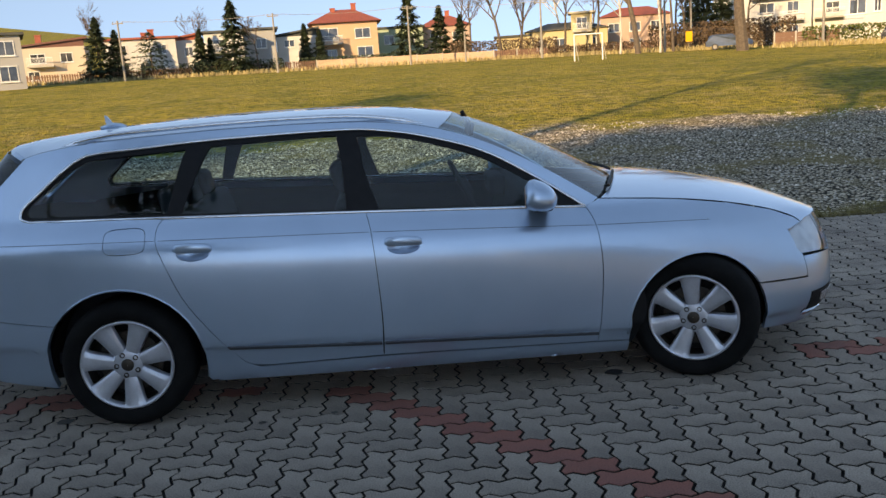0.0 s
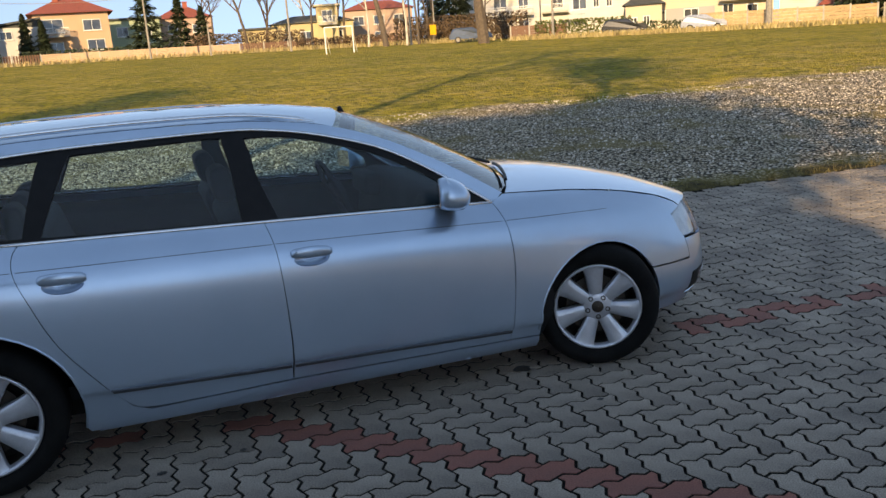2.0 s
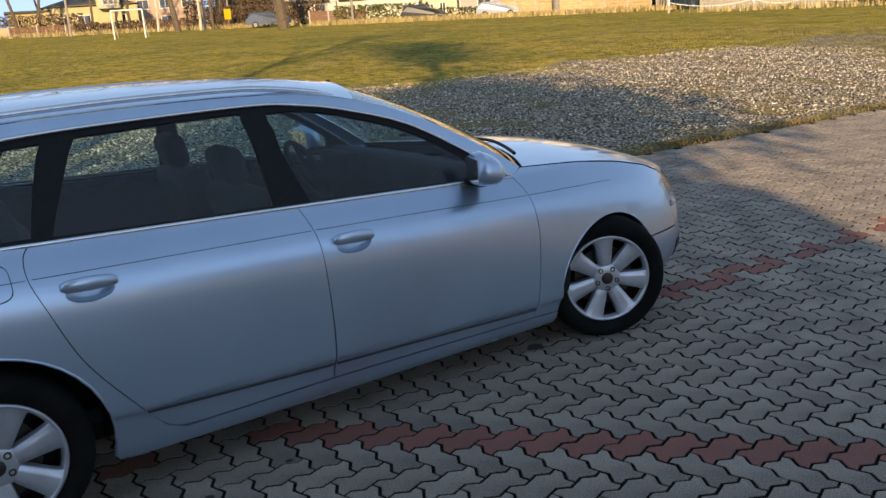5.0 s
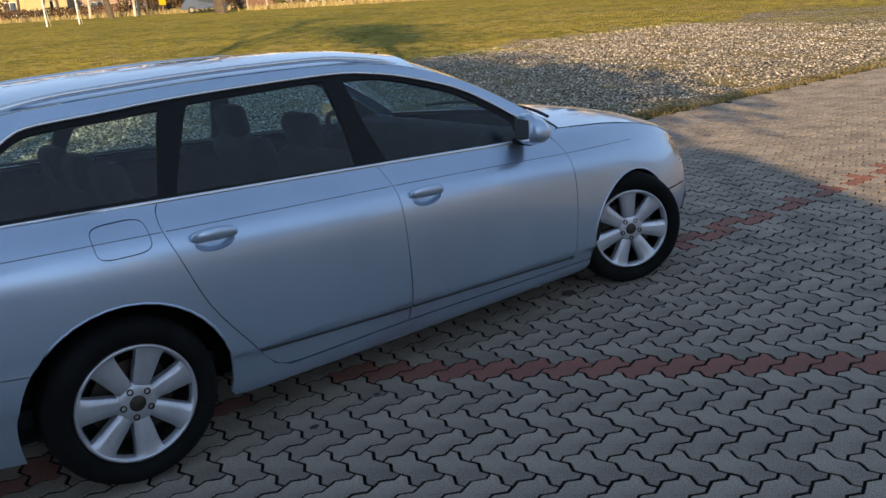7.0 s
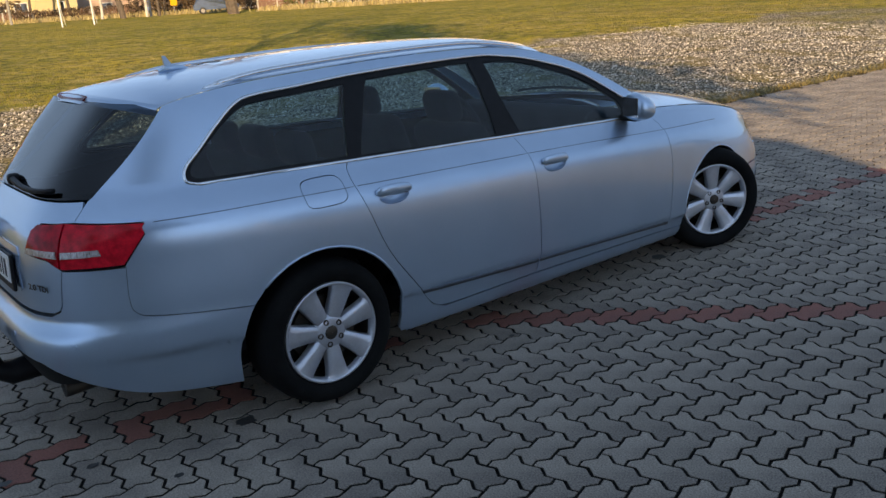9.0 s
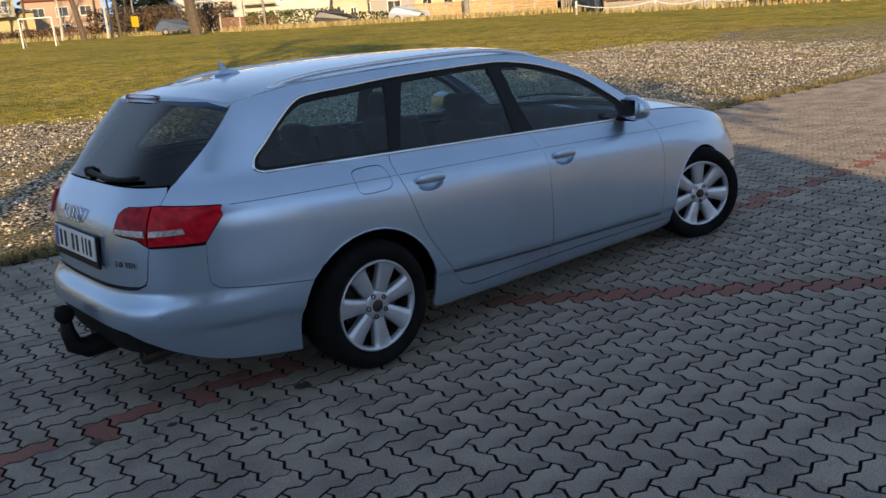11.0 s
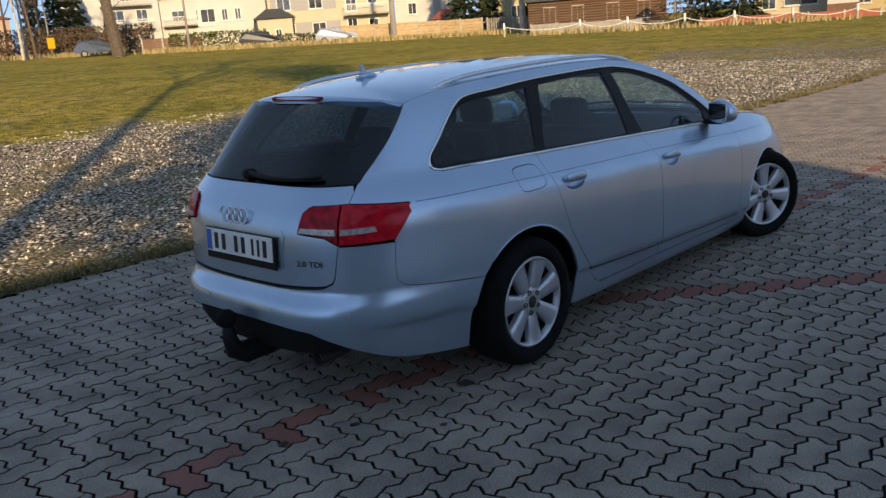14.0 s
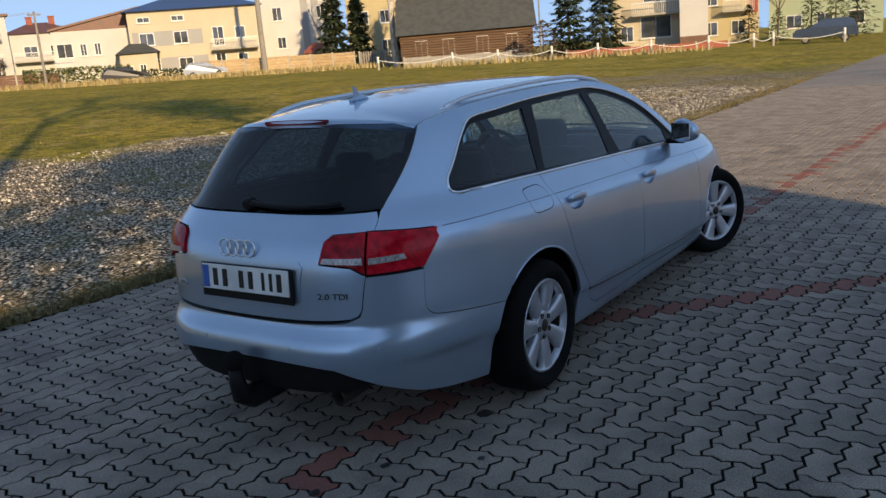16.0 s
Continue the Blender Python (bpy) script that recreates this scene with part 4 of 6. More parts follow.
def lifted(x, z):
    k = min(1.0, max(0.0, (z - 0.1) / 0.25))
    return z + 0.045 * (x - MID) * k * k * (3 - 2 * k)


def ends(front, z):
    return (curve(NOSE, z) - MID, curve(NOSE_N, z)) if front else (MID - curve(TAIL, z), curve(TAIL_N, z))


def around(a, z):
    """The point of the right-hand skin at the angle a (-90 tail, 0 middle, 90 nose; degrees) and height z."""
    front = a > 0
    length, n = ends(front, z)
    s, c = abs(math.sin(math.radians(a))), max(0.0, math.cos(math.radians(a)))
    x = MID + (1 if front else -1) * length * s ** (2 / n)
    return x, -curve(WIDTH, lifted(x, z)) * c ** (2 / n), z


def by_x(x, z):
    """The angle at which the skin has this x."""
    front = x > MID
    length, n = ends(front, z)
    q = min(1.0, abs(x - MID) / length)
    a = math.degrees(math.asin(q ** (n / 2)))
    return a if front else -a


def by_y(y, z, front=False):
    """The angle at which the skin's nose or tail has this distance from the middle."""
    length, n = ends(front, z)
    a = 88.0
    for _ in range(3):
        x = around(a if front else -a, z)[0]
        q = min(1.0, abs(y) / curve(WIDTH, lifted(x, z)))
        a = math.degrees(math.acos(q ** (n / 2)))
    return a if front else -a


def side(x, z):
    return around(by_x(x, z), z)[1]


# ---- the car ----
def glide(points, per=6):
    """A smooth open line through the points."""
    out = []
    for i in range(len(points) - 1):
        p0, p1, p2, p3 = (np.array(points[min(max(k, 0), len(points) - 1)], float) for k in (i - 1, i, i + 1, i + 2))
        for j in range(per):
            t = j / per
            out.append(tuple(0.5 * (2 * p1 + (p2 - p0) * t + (2 * p0 - 5 * p1 + 4 * p2 - p3) * t * t + (3 * p1 - p0 - 3 * p2 + p3) * t ** 3)))
    return out + [tuple(points[-1])]


def arc(cx, cz, r, a0, a1, k=22):
    return [(cx + r * math.cos(radians(a0 + (a1 - a0) * i / k)), cz + r * math.sin(radians(a0 + (a1 - a0) * i / k))) for i in range(k + 1)]


def rear(*pts):
    """Points of the tail, given by distance from the middle and height, as angle and height."""
    return [("a", by_y(y, z), z) for y, z in pts]


def front(*pts):
    return [("a", by_y(y, z, True), z) for y, z in pts]


def strip_coord(a):
    s = abs(math.sin(radians(a)))
    return math.copysign(s ** (1 / 2.1) + abs(a) / 90, a) if a else 0.0


def angle_of(g):
    lo, hi = 0.0, 90.0
    for _ in range(30):
        m = (lo + hi) / 2
        if strip_coord(m) < abs(g):
            lo = m
        else:
            hi = m
    return math.copysign((lo + hi) / 2, g)


def to_flat(outline, gap):
    """The outline, filled in to short steps and drawn in by half the gap, in flat coordinates."""
    pts = []
    for p in outline:
        a, z = (p[1], p[2]) if p[0] == "a" else (by_x(*p), p[1])
        pts.append((strip_coord(a), z))
    pts = [p for i, p in enumerate(pts) if math.hypot(p[0] - pts[i - 1][0], p[1] - pts[i - 1][1]) > 1e-5]
    dense = []
    for (g0, z0), (g1, z1) in zip(pts, pts[1:] + pts[:1]):
        k = max(1, int(math.hypot((g1 - g0) * 2.0, z1 - z0) / 0.03))
        dense += [(g0 + (g1 - g0) * i / k, z0 + (z1 - z0) * i / k) for i in range(k)]
    n = len(dense)
    area = sum(dense[i][0] * dense[(i + 1) % n][1] - dense[(i + 1) % n][0] * dense[i][1] for i in range(n))
    out = []
    for i in range(n):
        (g0, z0), (g1, z1), (g2, z2) = dense[i - 1], dense[i], dense[(i + 1) % n]
        tx, tz = (g2 - g0) * 2.0, z2 - z0
        length = math.hypot(tx, tz) or 1.0
        s = gap / length * (1 if area > 0 else -1)
        g, z = g1 - tz * s / 2.0, z1 + tx * s
        out.append((math.copysign(2.0, g1), z) if abs(abs(g1) - 2.0) < 1e-6 else (max(-2.0, min(2.0, g)), z))
    return out


def on_skin(g, z, offset=0.0):
    a = angle_of(g)
    e = 0.004
    p = np.array(around(a, z))
    u = np.array(around(angle_of(max(-1.9999, g - e)), z)) - np.array(around(angle_of(min(1.9999, g + e)), z))
    v = np.array(around(a, z + e)) - np.array(around(a, z - e))
    n = np.cross(v, u)
    n /= np.linalg.norm(n) or 1.0
    if abs(g) > 1.999:
        n[1] = 0.0
        n /= np.linalg.norm(n) or 1.0
    return p + n * offset, n


def panel(name, outline, material, parent, offset=0.0, thick=0.022, gap=0.0019, holes=(), label="", both=True, whole=False, step=(0.035, 0.03)):
    """A sheet of the car's skin inside an outline, with holes, turned-in edges and exact normals. both: also its mirror twin; whole: the two halves are one part."""
    bm = bmesh.new()
    for loop, g in [(outline, gap)] + [(h, -gap * 0.3) for h in holes]:
        vs = [bm.verts.new((x, z, 0)) for x, z in to_flat(loop, g)]
        for p, q in zip(vs, vs[1:] + vs[:1]):
            bm.edges.new((p, q))
    bmesh.ops.triangle_fill(bm, edges=bm.edges[:], use_beauty=True, use_dissolve=False)
    gs = [v.co.x for v in bm.verts]
    zs = [v.co.y for v in bm.verts]
    for axis, lo, hi, st in ((0, min(gs), max(gs), step[0]), (1, min(zs), max(zs), step[1])):
        for k in range(int(lo / st) - 1, int(hi / st) + 2):
            if lo + 0.002 < k * st < hi - 0.002:
                co, no = [0, 0, 0], [0, 0, 0]
                co[axis], no[axis] = k * st, 1
                bmesh.ops.bisect_plane(bm, geom=bm.verts[:] + bm.edges[:] + bm.faces[:], plane_co=co, plane_no=no, dist=1e-5)
    flat = {v: (v.co.x, v.co.y) for v in bm.verts}
    place = {v: on_skin(*flat[v], offset) for v in bm.verts}
    edge = [e for e in bm.edges if len(e.link_faces) == 1 and not all(abs(abs(flat[v][0]) - 2.0) < 1e-6 for v in e.verts)]
    verts, normals, index, faces, loops = [], [], {}, [], []
    for v in bm.verts:
        index[v] = len(verts)
        verts.append(place[v][0])
    for f in bm.faces:
        ids = f.verts[:]
        p = [place[v][0] for v in ids[:3]]
        if np.dot(np.cross(p[1] - p[0], p[2] - p[0]), place[ids[0]][1]) < 0:
            ids = ids[::-1]
        faces.append([index[v] for v in ids])
        loops += [tuple(place[v][1]) for v in ids]
    if thick:
        inner = {}
        for e in edge:
            for v in e.verts:
                if v not in inner:
                    inner[v] = len(verts)
                    verts.append(place[v][0] - place[v][1] * thick)
            a, b = e.verts
            quad = [index[a], index[b], inner[b], inner[a]]
            p = [verts[i] for i in quad]
            n = np.cross(p[1] - p[0], p[2] - p[0])
            c = np.mean([place[v][0] for v in e.link_faces[0].verts], axis=0)
            if np.dot(n, (p[0] + p[1]) / 2 - c) < 0:
                quad, n = quad[::-1], -n
            faces.append(quad)
            loops += [tuple(n / (np.linalg.norm(n) or 1))] * 4
    bm.free()
    verts = [tuple(v) for v in verts]
    made = []
    halves = [(verts, faces, loops)]
    if both or whole:
        flipped = []
        i = 0
        for f in faces:
            flipped += [(x, -y, z) for x, y, z in loops[i:i + len(f)]][::-1]
            i += len(f)
        halves.append(([(x, -y, z) for x, y, z in verts], [f[::-1] for f in faces], flipped))
    if whole:
        k = len(verts)
        halves = [(verts + halves[1][0], faces + [[i + k for i in f] for f in halves[1][1]], loops + halves[1][2])]
    for vs, fs, ns in halves:
        me = bpy.data.meshes.new(name)
        me.from_pydata(vs, [], fs)
        me.materials.append(material)
        me.shade_smooth()
        me.normals_split_custom_set(ns)
        ob = new(name, me)
        ob.parent = parent
        if label:
            ob["label"] = label
        made.append(ob)
    return made


def sheet(name, fn, nu, nv, material, parent, label="", thick=0.0):
    """A smooth sheet fn(u, v), u and v from 0 to 1."""
    bm = bmesh.new()
    g = [[bm.verts.new(fn(i / nu, j / nv)) for j in range(nv + 1)] for i in range(nu + 1)]
    for i in range(nu):
        for j in range(nv):
            bm.faces.new((g[i][j], g[i + 1][j], g[i + 1][j + 1], g[i][j + 1]))
    bmesh.ops.recalc_face_normals(bm, faces=bm.faces[:])
    if sum(f.normal.z for f in bm.faces) < 0:
        bmesh.ops.reverse_faces(bm, faces=bm.faces[:])
    return part(name, bm, material, parent, label, smooth=True)


def soft_box(bm, size, m, bevel=0.01, segments=3):
    """A box with rounded edges."""
    r = bmesh.ops.create_cube(bm, size=1.0)
    bmesh.ops.scale(bm, vec=size, verts=r["verts"])
    es = list({e for v in r["verts"] for e in v.link_edges})
    out = bmesh.ops.bevel(bm, geom=es, offset=bevel, segments=segments, affect="EDGES", profile=0.5)
    vs = list({v for f in out["faces"] for v in f.verts} | {v for v in r["verts"] if v.is_valid})
    bmesh.ops.transform(bm, matrix=m, verts=vs)
    return vs


def lathe(bm, profile, sides=48):
    """A turned form about the y axis: profile of (radius, y)."""
    rings = [[bm.verts.new((r * math.cos(2 * math.pi * k / sides), y, r * math.sin(2 * math.pi * k / sides))) for k in range(sides)] for r, y in profile]
    for r0, r1 in zip(rings, rings[1:]):
        for k in range(sides):
            bm.faces.new((r0[k], r0[(k + 1) % sides], r1[(k + 1) % sides], r1[k]))
    return rings


M_SILVER = mat("silver_paint", (0.45, 0.60, 0.755), 0.30, 0.79, second=(0.42, 0.57, 0.725), scale=3, grain=0.03, grain_scale=900, coat=1.0)
M_BLACK = mat("black_trim", (0.008, 0.008, 0.009), 0.5, second=(0.011, 0.011, 0.012), scale=20)
M_BLACK.node_tree.nodes["Principled BSDF"].inputs["Specular IOR Level"].default_value = 0.2
M_PLASTIC = mat("dark_plastic", (0.010, 0.010, 0.010), 0.7, second=(0.014, 0.0135, 0.013), scale=12, grain=0.1, bump=0.1)
M_CHROME = mat("satin_chrome", (0.82, 0.84, 0.86), 0.18, 1.0, second=(0.76, 0.78, 0.8), scale=30)
M_RUBBER = mat("tyre_rubber", (0.006, 0.006, 0.006), 0.9, second=(0.010, 0.0098, 0.0095), scale=9, grain=0.15, bump=0.2)
M_ALLOY = mat("silver_alloy", (0.58, 0.61, 0.66), 0.36, 0.7, second=(0.51, 0.53, 0.57), scale=14, grain=0.04, coat=0.5)
M_DARK_METAL = mat("brake_metal", (0.05, 0.045, 0.04), 0.5, 0.7, second=(0.08, 0.06, 0.045), scale=20)
M_CABIN = mat("dark_cabin", (0.018, 0.020, 0.023), 0.8, second=(0.026, 0.028, 0.032), scale=8, grain=0.15, grain_scale=300, bump=0.15)
M_LEATHER = mat("grey_upholstery", (0.022, 0.025, 0.029), 0.7, second=(0.016, 0.018, 0.021), scale=9, grain=0.1, grain_scale=200, bump=0.2)
M_STRIP = mat("rub_strip", (0.09, 0.10, 0.115), 0.3, 0.3, second=(0.075, 0.085, 0.1), scale=9)
M_GLASS = glass("tinted_window_glass", (0.62, 0.80, 0.84))
M_GLASS_DARK = glass("rear_window_glass", (0.15, 0.20, 0.23))
M_LENS = glass("clear_lamp_lens", (0.85, 0.9, 0.93))
M_RED = mat("red_lamp_lens", (0.76, 0.012, 0.030), 0.10, second=(0.46, 0.006, 0.014), scale=26, grain=0.12, grain_scale=140, bump=0.05, coat=0.15)
M_RED_DARK = mat("dark_red_lamp_lens", (0.60, 0.010, 0.024), 0.12, second=(0.26, 0.005, 0.008), scale=24, grain=0.18, grain_scale=140, bump=0.05, coat=0.15)
M_BRAKE = mat("dark_red_strip_lens", (0.12, 0.004, 0.006), 0.25, second=(0.09, 0.003, 0.005), scale=30)
for m_ in (M_RED, M_RED_DARK, M_BRAKE, M_RUBBER, M_PLASTIC, M_CABIN, M_LEATHER):
    m_.node_tree.nodes["Principled BSDF"].inputs["Specular IOR Level"].default_value = 0.15
M_LAMP_CLEAR = mat("ribbed_clear_lens", (0.62, 0.57, 0.55), 0.2, 0.3, second=(0.22, 0.17, 0.17), scale=60, stretch=(1, 6, 1))
M_REFLECTOR = mat("lamp_reflector", (0.88, 0.90, 0.92), 0.4, 0.0, second=(0.60, 0.63, 0.67), scale=14)
M_PLATE = mat("plate_white", (0.88, 0.87, 0.83), 0.4, second=(0.7, 0.7, 0.68), scale=9)
M_INK = mat("plate_ink", (0.01, 0.01, 0.01), 0.5)
M_BLUE = mat("plate_blue", (0.02, 0.14, 0.50), 0.4)

car = thing("estate_car", "silver grey estate car with roof rails parked on block paving", "car")

# lines that several panels share
GAP_REAR = glide([(-0.935, 0.385), (-1.092, 0.609), (-1.184, 0.835), (-1.212, 0.925), (-1.206, 0.985), (-1.178, 1.018)])
GAP_MID = glide([(-0.195, 0.975), (-0.173, 0.869), (-0.158, 0.646), (-0.152, 0.442), (-0.16, 0.256)])
GAP_FRONT = glide([(0.915, 0.918), (0.946, 0.835), (0.964, 0.637), (0.951, 0.404), (0.934, 0.229)])
DOOR_LOW = glide([(-0.16, 0.256), (-0.55, 0.254), (-0.756, 0.256), (-0.85, 0.283), (-0.935, 0.385)])
BELT = [(-1.84, 1.040), (-1.178, 1.018), (-0.195, 0.975), (0.597, 0.936), (0.915, 0.918)]
FRAME_TOP = glide([(-1.84, 1.040), (-1.885, 1.058), (-1.872, 1.105), (-1.806, 1.160), (-1.70, 1.250), (-1.60, 1.318), (-1.51, 1.342), (-1.30, 1.354), (-0.93, 1.372),
                   (-0.30, 1.376), (-0.06, 1.355), (0.15, 1.312), (0.42, 1.225), (0.675, 1.080), (0.915, 0.918)])
ROOF_EDGE = glide([(0.985, 0.955), (0.80, 1.075), (0.60, 1.190), (0.40, 1.285), (0.20, 1.350), (0.0, 1.389), (-0.3, 1.414), (-0.8, 1.420), (-1.3, 1.408), (-1.6, 1.390), (-1.80, 1.362), (-1.875, 1.342)], 4)
SHUT_TOP = glide([(-1.875, 1.342), (-2.017, 1.205), (-2.19, 1.062), (-2.235, 1.030), (-2.30, 0.966)])
SEAM = glide([(-2.184, 0.79), (-2.193, 0.66), (-2.177, 0.608), (-2.10, 0.582), (-1.747, 0.538)])
ARCH_R = arc(-1.425, 0.310, 0.393, 188, -14)
ARCH_F = arc(1.470, 0.275, 0.378, 192, -5)

roof_z = [(p[0], p[1]) for p in ROOF_EDGE[::-1]]
FENDER_TOP = [(0.985, 0.950), (1.09, 0.942), (1.38, 0.916), (1.68, 0.870), (1.92, 0.812), (2.06, 0.755), (2.10, 0.725)]

# the body's side in one stamping: quarter panel, rear pillar and roof frame up to the windscreen pillar
quarter = ([(-0.78, 0.185), (-0.78, 0.250), (-0.85, 0.280)] + GAP_REAR + FRAME_TOP + [(0.95, 0.93)] + ROOF_EDGE + SHUT_TOP + [(-2.09, 0.947), (-2.105, 0.93), (-2.10, 0.905), (-2.185, 0.797)]
           + SEAM + ARCH_R[5:] + [(-1.03, 0.19)])
CAP = [(-1.361 + 0.10 * math.copysign(abs(math.cos(radians(a))) ** 0.5, math.cos(radians(a))), 0.928 + 0.058 * math.copysign(abs(math.sin(radians(a))) ** 0.5, math.sin(radians(a)))) for a in range(0, 360, 12)]
panel("body_side", quarter, M_SILVER, car, both=False, gap=0.002, holes=[CAP])
quarter_far = quarter
left = panel("body_side", quarter, M_SILVER, car, gap=0.002)
bpy.data.objects.remove(left[0])
panel("fuel_flap", CAP, M_SILVER, car, both=False, gap=0.003)
CUPS = [[(cx + 0.080 * math.cos(radians(a)), cz - 0.012 + (0.026 if a < 180 else 0.036) * math.sin(radians(a))) for a in range(0, 360, 15)] for cx, cz in ((-1.035, 0.866), (-0.022, 0.822))]
panel("rear_door", DOOR_LOW + GAP_REAR[1:] + [(-0.195, 0.975)] + GAP_MID, M_SILVER, car, holes=[CUPS[0]])
panel("front_door", [(0.934, 0.229), (-0.16, 0.256)] + GAP_MID[::-1] + BELT[3:] + GAP_FRONT, M_SILVER, car, holes=[CUPS[1]])
panel("front_wing", GAP_FRONT[::-1] + FENDER_TOP + [(2.0, 0.70), (2.043, 0.602), (2.076, 0.568), (2.10, 0.452), (1.80, 0.461)] + ARCH_F[3:][::-1][4:] + [(1.10, 0.222)], M_SILVER, car)
panel("sill", [(-1.0, 0.183), (1.10, 0.150), (1.10, 0.216), (0.934, 0.225), (-0.16, 0.250), (-0.78, 0.248)], M_SILVER, car, gap=0.001)
panel("rear_bumper", [(-1.805, 0.195)] + ARCH_R[:5] + SEAM[::-1] + [(-2.374, 0.792), (-2.392, 0.660), (-2.40, 0.63)]
      + rear((0.50, 0.606), (0.25, 0.592), (0.0, 0.588), (0.0, 0.438), (0.30, 0.432), (0.46, 0.416)) + glide([(-2.44, 0.376), (-2.33, 0.312), (-2.15, 0.245), (-1.83, 0.198)]), M_SILVER, car, whole=True, thick=0.03)
panel("rear_valance", rear((0.0, 0.444), (0.46, 0.422)) + [(-2.43, 0.372), (-2.37, 0.322)] + rear((0.42, 0.285), (0.0, 0.265)), M_PLASTIC, car, whole=True, offset=-0.022, label="matt black lower valance")
panel("tailgate", rear((0.0, 1.028), (0.34, 1.030), (0.565, 1.034)) + SHUT_TOP[-5:] + rear((0.44, 0.958), (0.41, 0.935), (0.40, 0.845), (0.53, 0.830)) + [(-2.374, 0.795), (-2.394, 0.655), (-2.403, 0.632)]
      + rear((0.52, 0.620), (0.25, 0.606), (0.0, 0.602)), M_SILVER, car, whole=True)
panel("rear_window", rear((0.0, 1.372), (0.30, 1.372), (0.48, 1.36)) + SHUT_TOP[1:13] + SHUT_TOP[13:18] + rear((0.565, 1.038), (0.34, 1.034), (0.0, 1.032)), M_GLASS_DARK, car, whole=True, thick=0.004, label="darkened rear window glass")
# lamps
lamp_out = [(-2.318, 0.962), (-2.09, 0.943), (-2.103, 0.93), (-2.10, 0.908), (-2.185, 0.803), (-2.370, 0.801)]
panel("tail_lamp", lamp_out, M_RED, car, offset=0.012, thick=0.03, label="red tail lamp lens")
panel("tail_lamp", [("a", by_x(-2.322, 0.962), 0.962)] + rear((0.44, 0.953), (0.415, 0.93), (0.405, 0.850), (0.53, 0.836)) + [(-2.374, 0.803)], M_RED_DARK, car, offset=0.012, thick=0.03, label="dark red tail lamp lens on the tailgate")
panel("lamp_band", [(-2.358, 0.866), (-2.255, 0.870), (-2.250, 0.848), (-2.362, 0.842)], M_LAMP_CLEAR, car, offset=0.019, thick=0.012, gap=0.0, label="clear ribbed reversing lamp")
panel("lamp_band", [("a", by_x(-2.372, 0.868), 0.868)] + rear((0.425, 0.870), (0.418, 0.850), (0.53, 0.846)) + [(-2.374, 0.842)], M_LAMP_CLEAR, car, offset=0.019, thick=0.012, gap=0.0, label="clear ribbed reversing lamp")
panel("brake_light", rear((0.0, 1.388), (0.19, 1.386), (0.20, 1.378), (0.18, 1.366), (0.0, 1.366)), M_BRAKE, car, whole=True, offset=0.010, label="dark red high-level brake light")
# nose
panel("front_bumper", [(1.802, 0.456), (2.103, 0.446), (2.080, 0.560)] + front((0.54, 0.548), (0.42, 0.62), (0.41, 0.735), (0.0, 0.745), (0.0, 0.19), (0.5, 0.185)) + [(2.05, 0.185), (1.85, 0.19), (1.85, 0.26), (1.838, 0.36)], M_SILVER, car, whole=True)
panel("headlamp", [(2.0, 0.694), (2.08, 0.722)] + front((0.56, 0.742), (0.44, 0.742), (0.44, 0.62), (0.56, 0.556)) + [(2.078, 0.572), (2.047, 0.606)], M_LENS, car, label="clear glass headlamp")
panel("reflector", [(2.0, 0.694), (2.08, 0.722)] + front((0.56, 0.742), (0.44, 0.742), (0.44, 0.62), (0.56, 0.556)) + [(2.078, 0.572), (2.047, 0.606)], M_REFLECTOR, car, offset=-0.03, thick=0.0)
panel("fog_lamp_grille", [(2.10, 0.255), (2.13, 0.36)] + front((0.60, 0.372), (0.48, 0.37), (0.46, 0.25)), M_BLACK, car, offset=0.003, label="black fog lamp grille")
panel("fog_lamp", [(2.20, 0.295), (2.20, 0.345)] + front((0.56, 0.345), (0.56, 0.295)), M_LAMP_CLEAR, car, offset=0.008)
panel("bumper_trim", [(2.08, 0.225), (2.09, 0.245)] + front((0.60, 0.24), (0.48, 0.235), (0.48, 0.218)), M_CHROME, car, offset=0.006)
# rub strips
panel("rub_strip", [(-0.925, 0.378), (-0.163, 0.338), (-0.163, 0.318), (-0.915, 0.358)], M_STRIP, car, offset=0.006, thick=0.012, gap=0.001)
panel("rub_strip", [(-0.150, 0.337), (0.938, 0.288), (0.938, 0.268), (-0.150, 0.317)], M_STRIP, car, offset=0.006, thick=0.012, gap=0.001)

# windows
GLASS_Q = glide([(-1.83, 1.062), (-1.855, 1.075), (-1.835, 1.12), (-1.70, 1.228), (-1.58, 1.302), (-1.48, 1.318), (-1.30, 1.326), (-1.065, 1.335)], 4) + [(-1.165, 1.040), (-1.50, 1.052)]
GLASS_R = [(-1.095, 1.034), (-0.945, 1.342)] + glide([(-0.60, 1.350), (-0.34, 1.351), (-0.318, 1.33), (-0.30, 1.20), (-0.29, 0.996)], 3)
GLASS_F = [(-0.128, 0.988), (-0.195, 1.20)] + glide([(-0.215, 1.340), (-0.05, 1.332), (0.154, 1.285), (0.41, 1.196), (0.64, 1.062), (0.69, 1.02)], 4) + [(0.70, 0.948)]
inner_frame = BELT[::-1][:-1] + FRAME_TOP[:-1]
panel("window_frame", inner_frame, M_BLACK, car, offset=-0.006, thick=0.02, gap=0.004, holes=[GLASS_Q, GLASS_R, GLASS_F], label="gloss black window surround")
for gl in (GLASS_Q, GLASS_R, GLASS_F):
    panel("side_window", gl, M_GLASS, car, offset=-0.010, thick=0.004, gap=0.0, label="tinted side window glass")


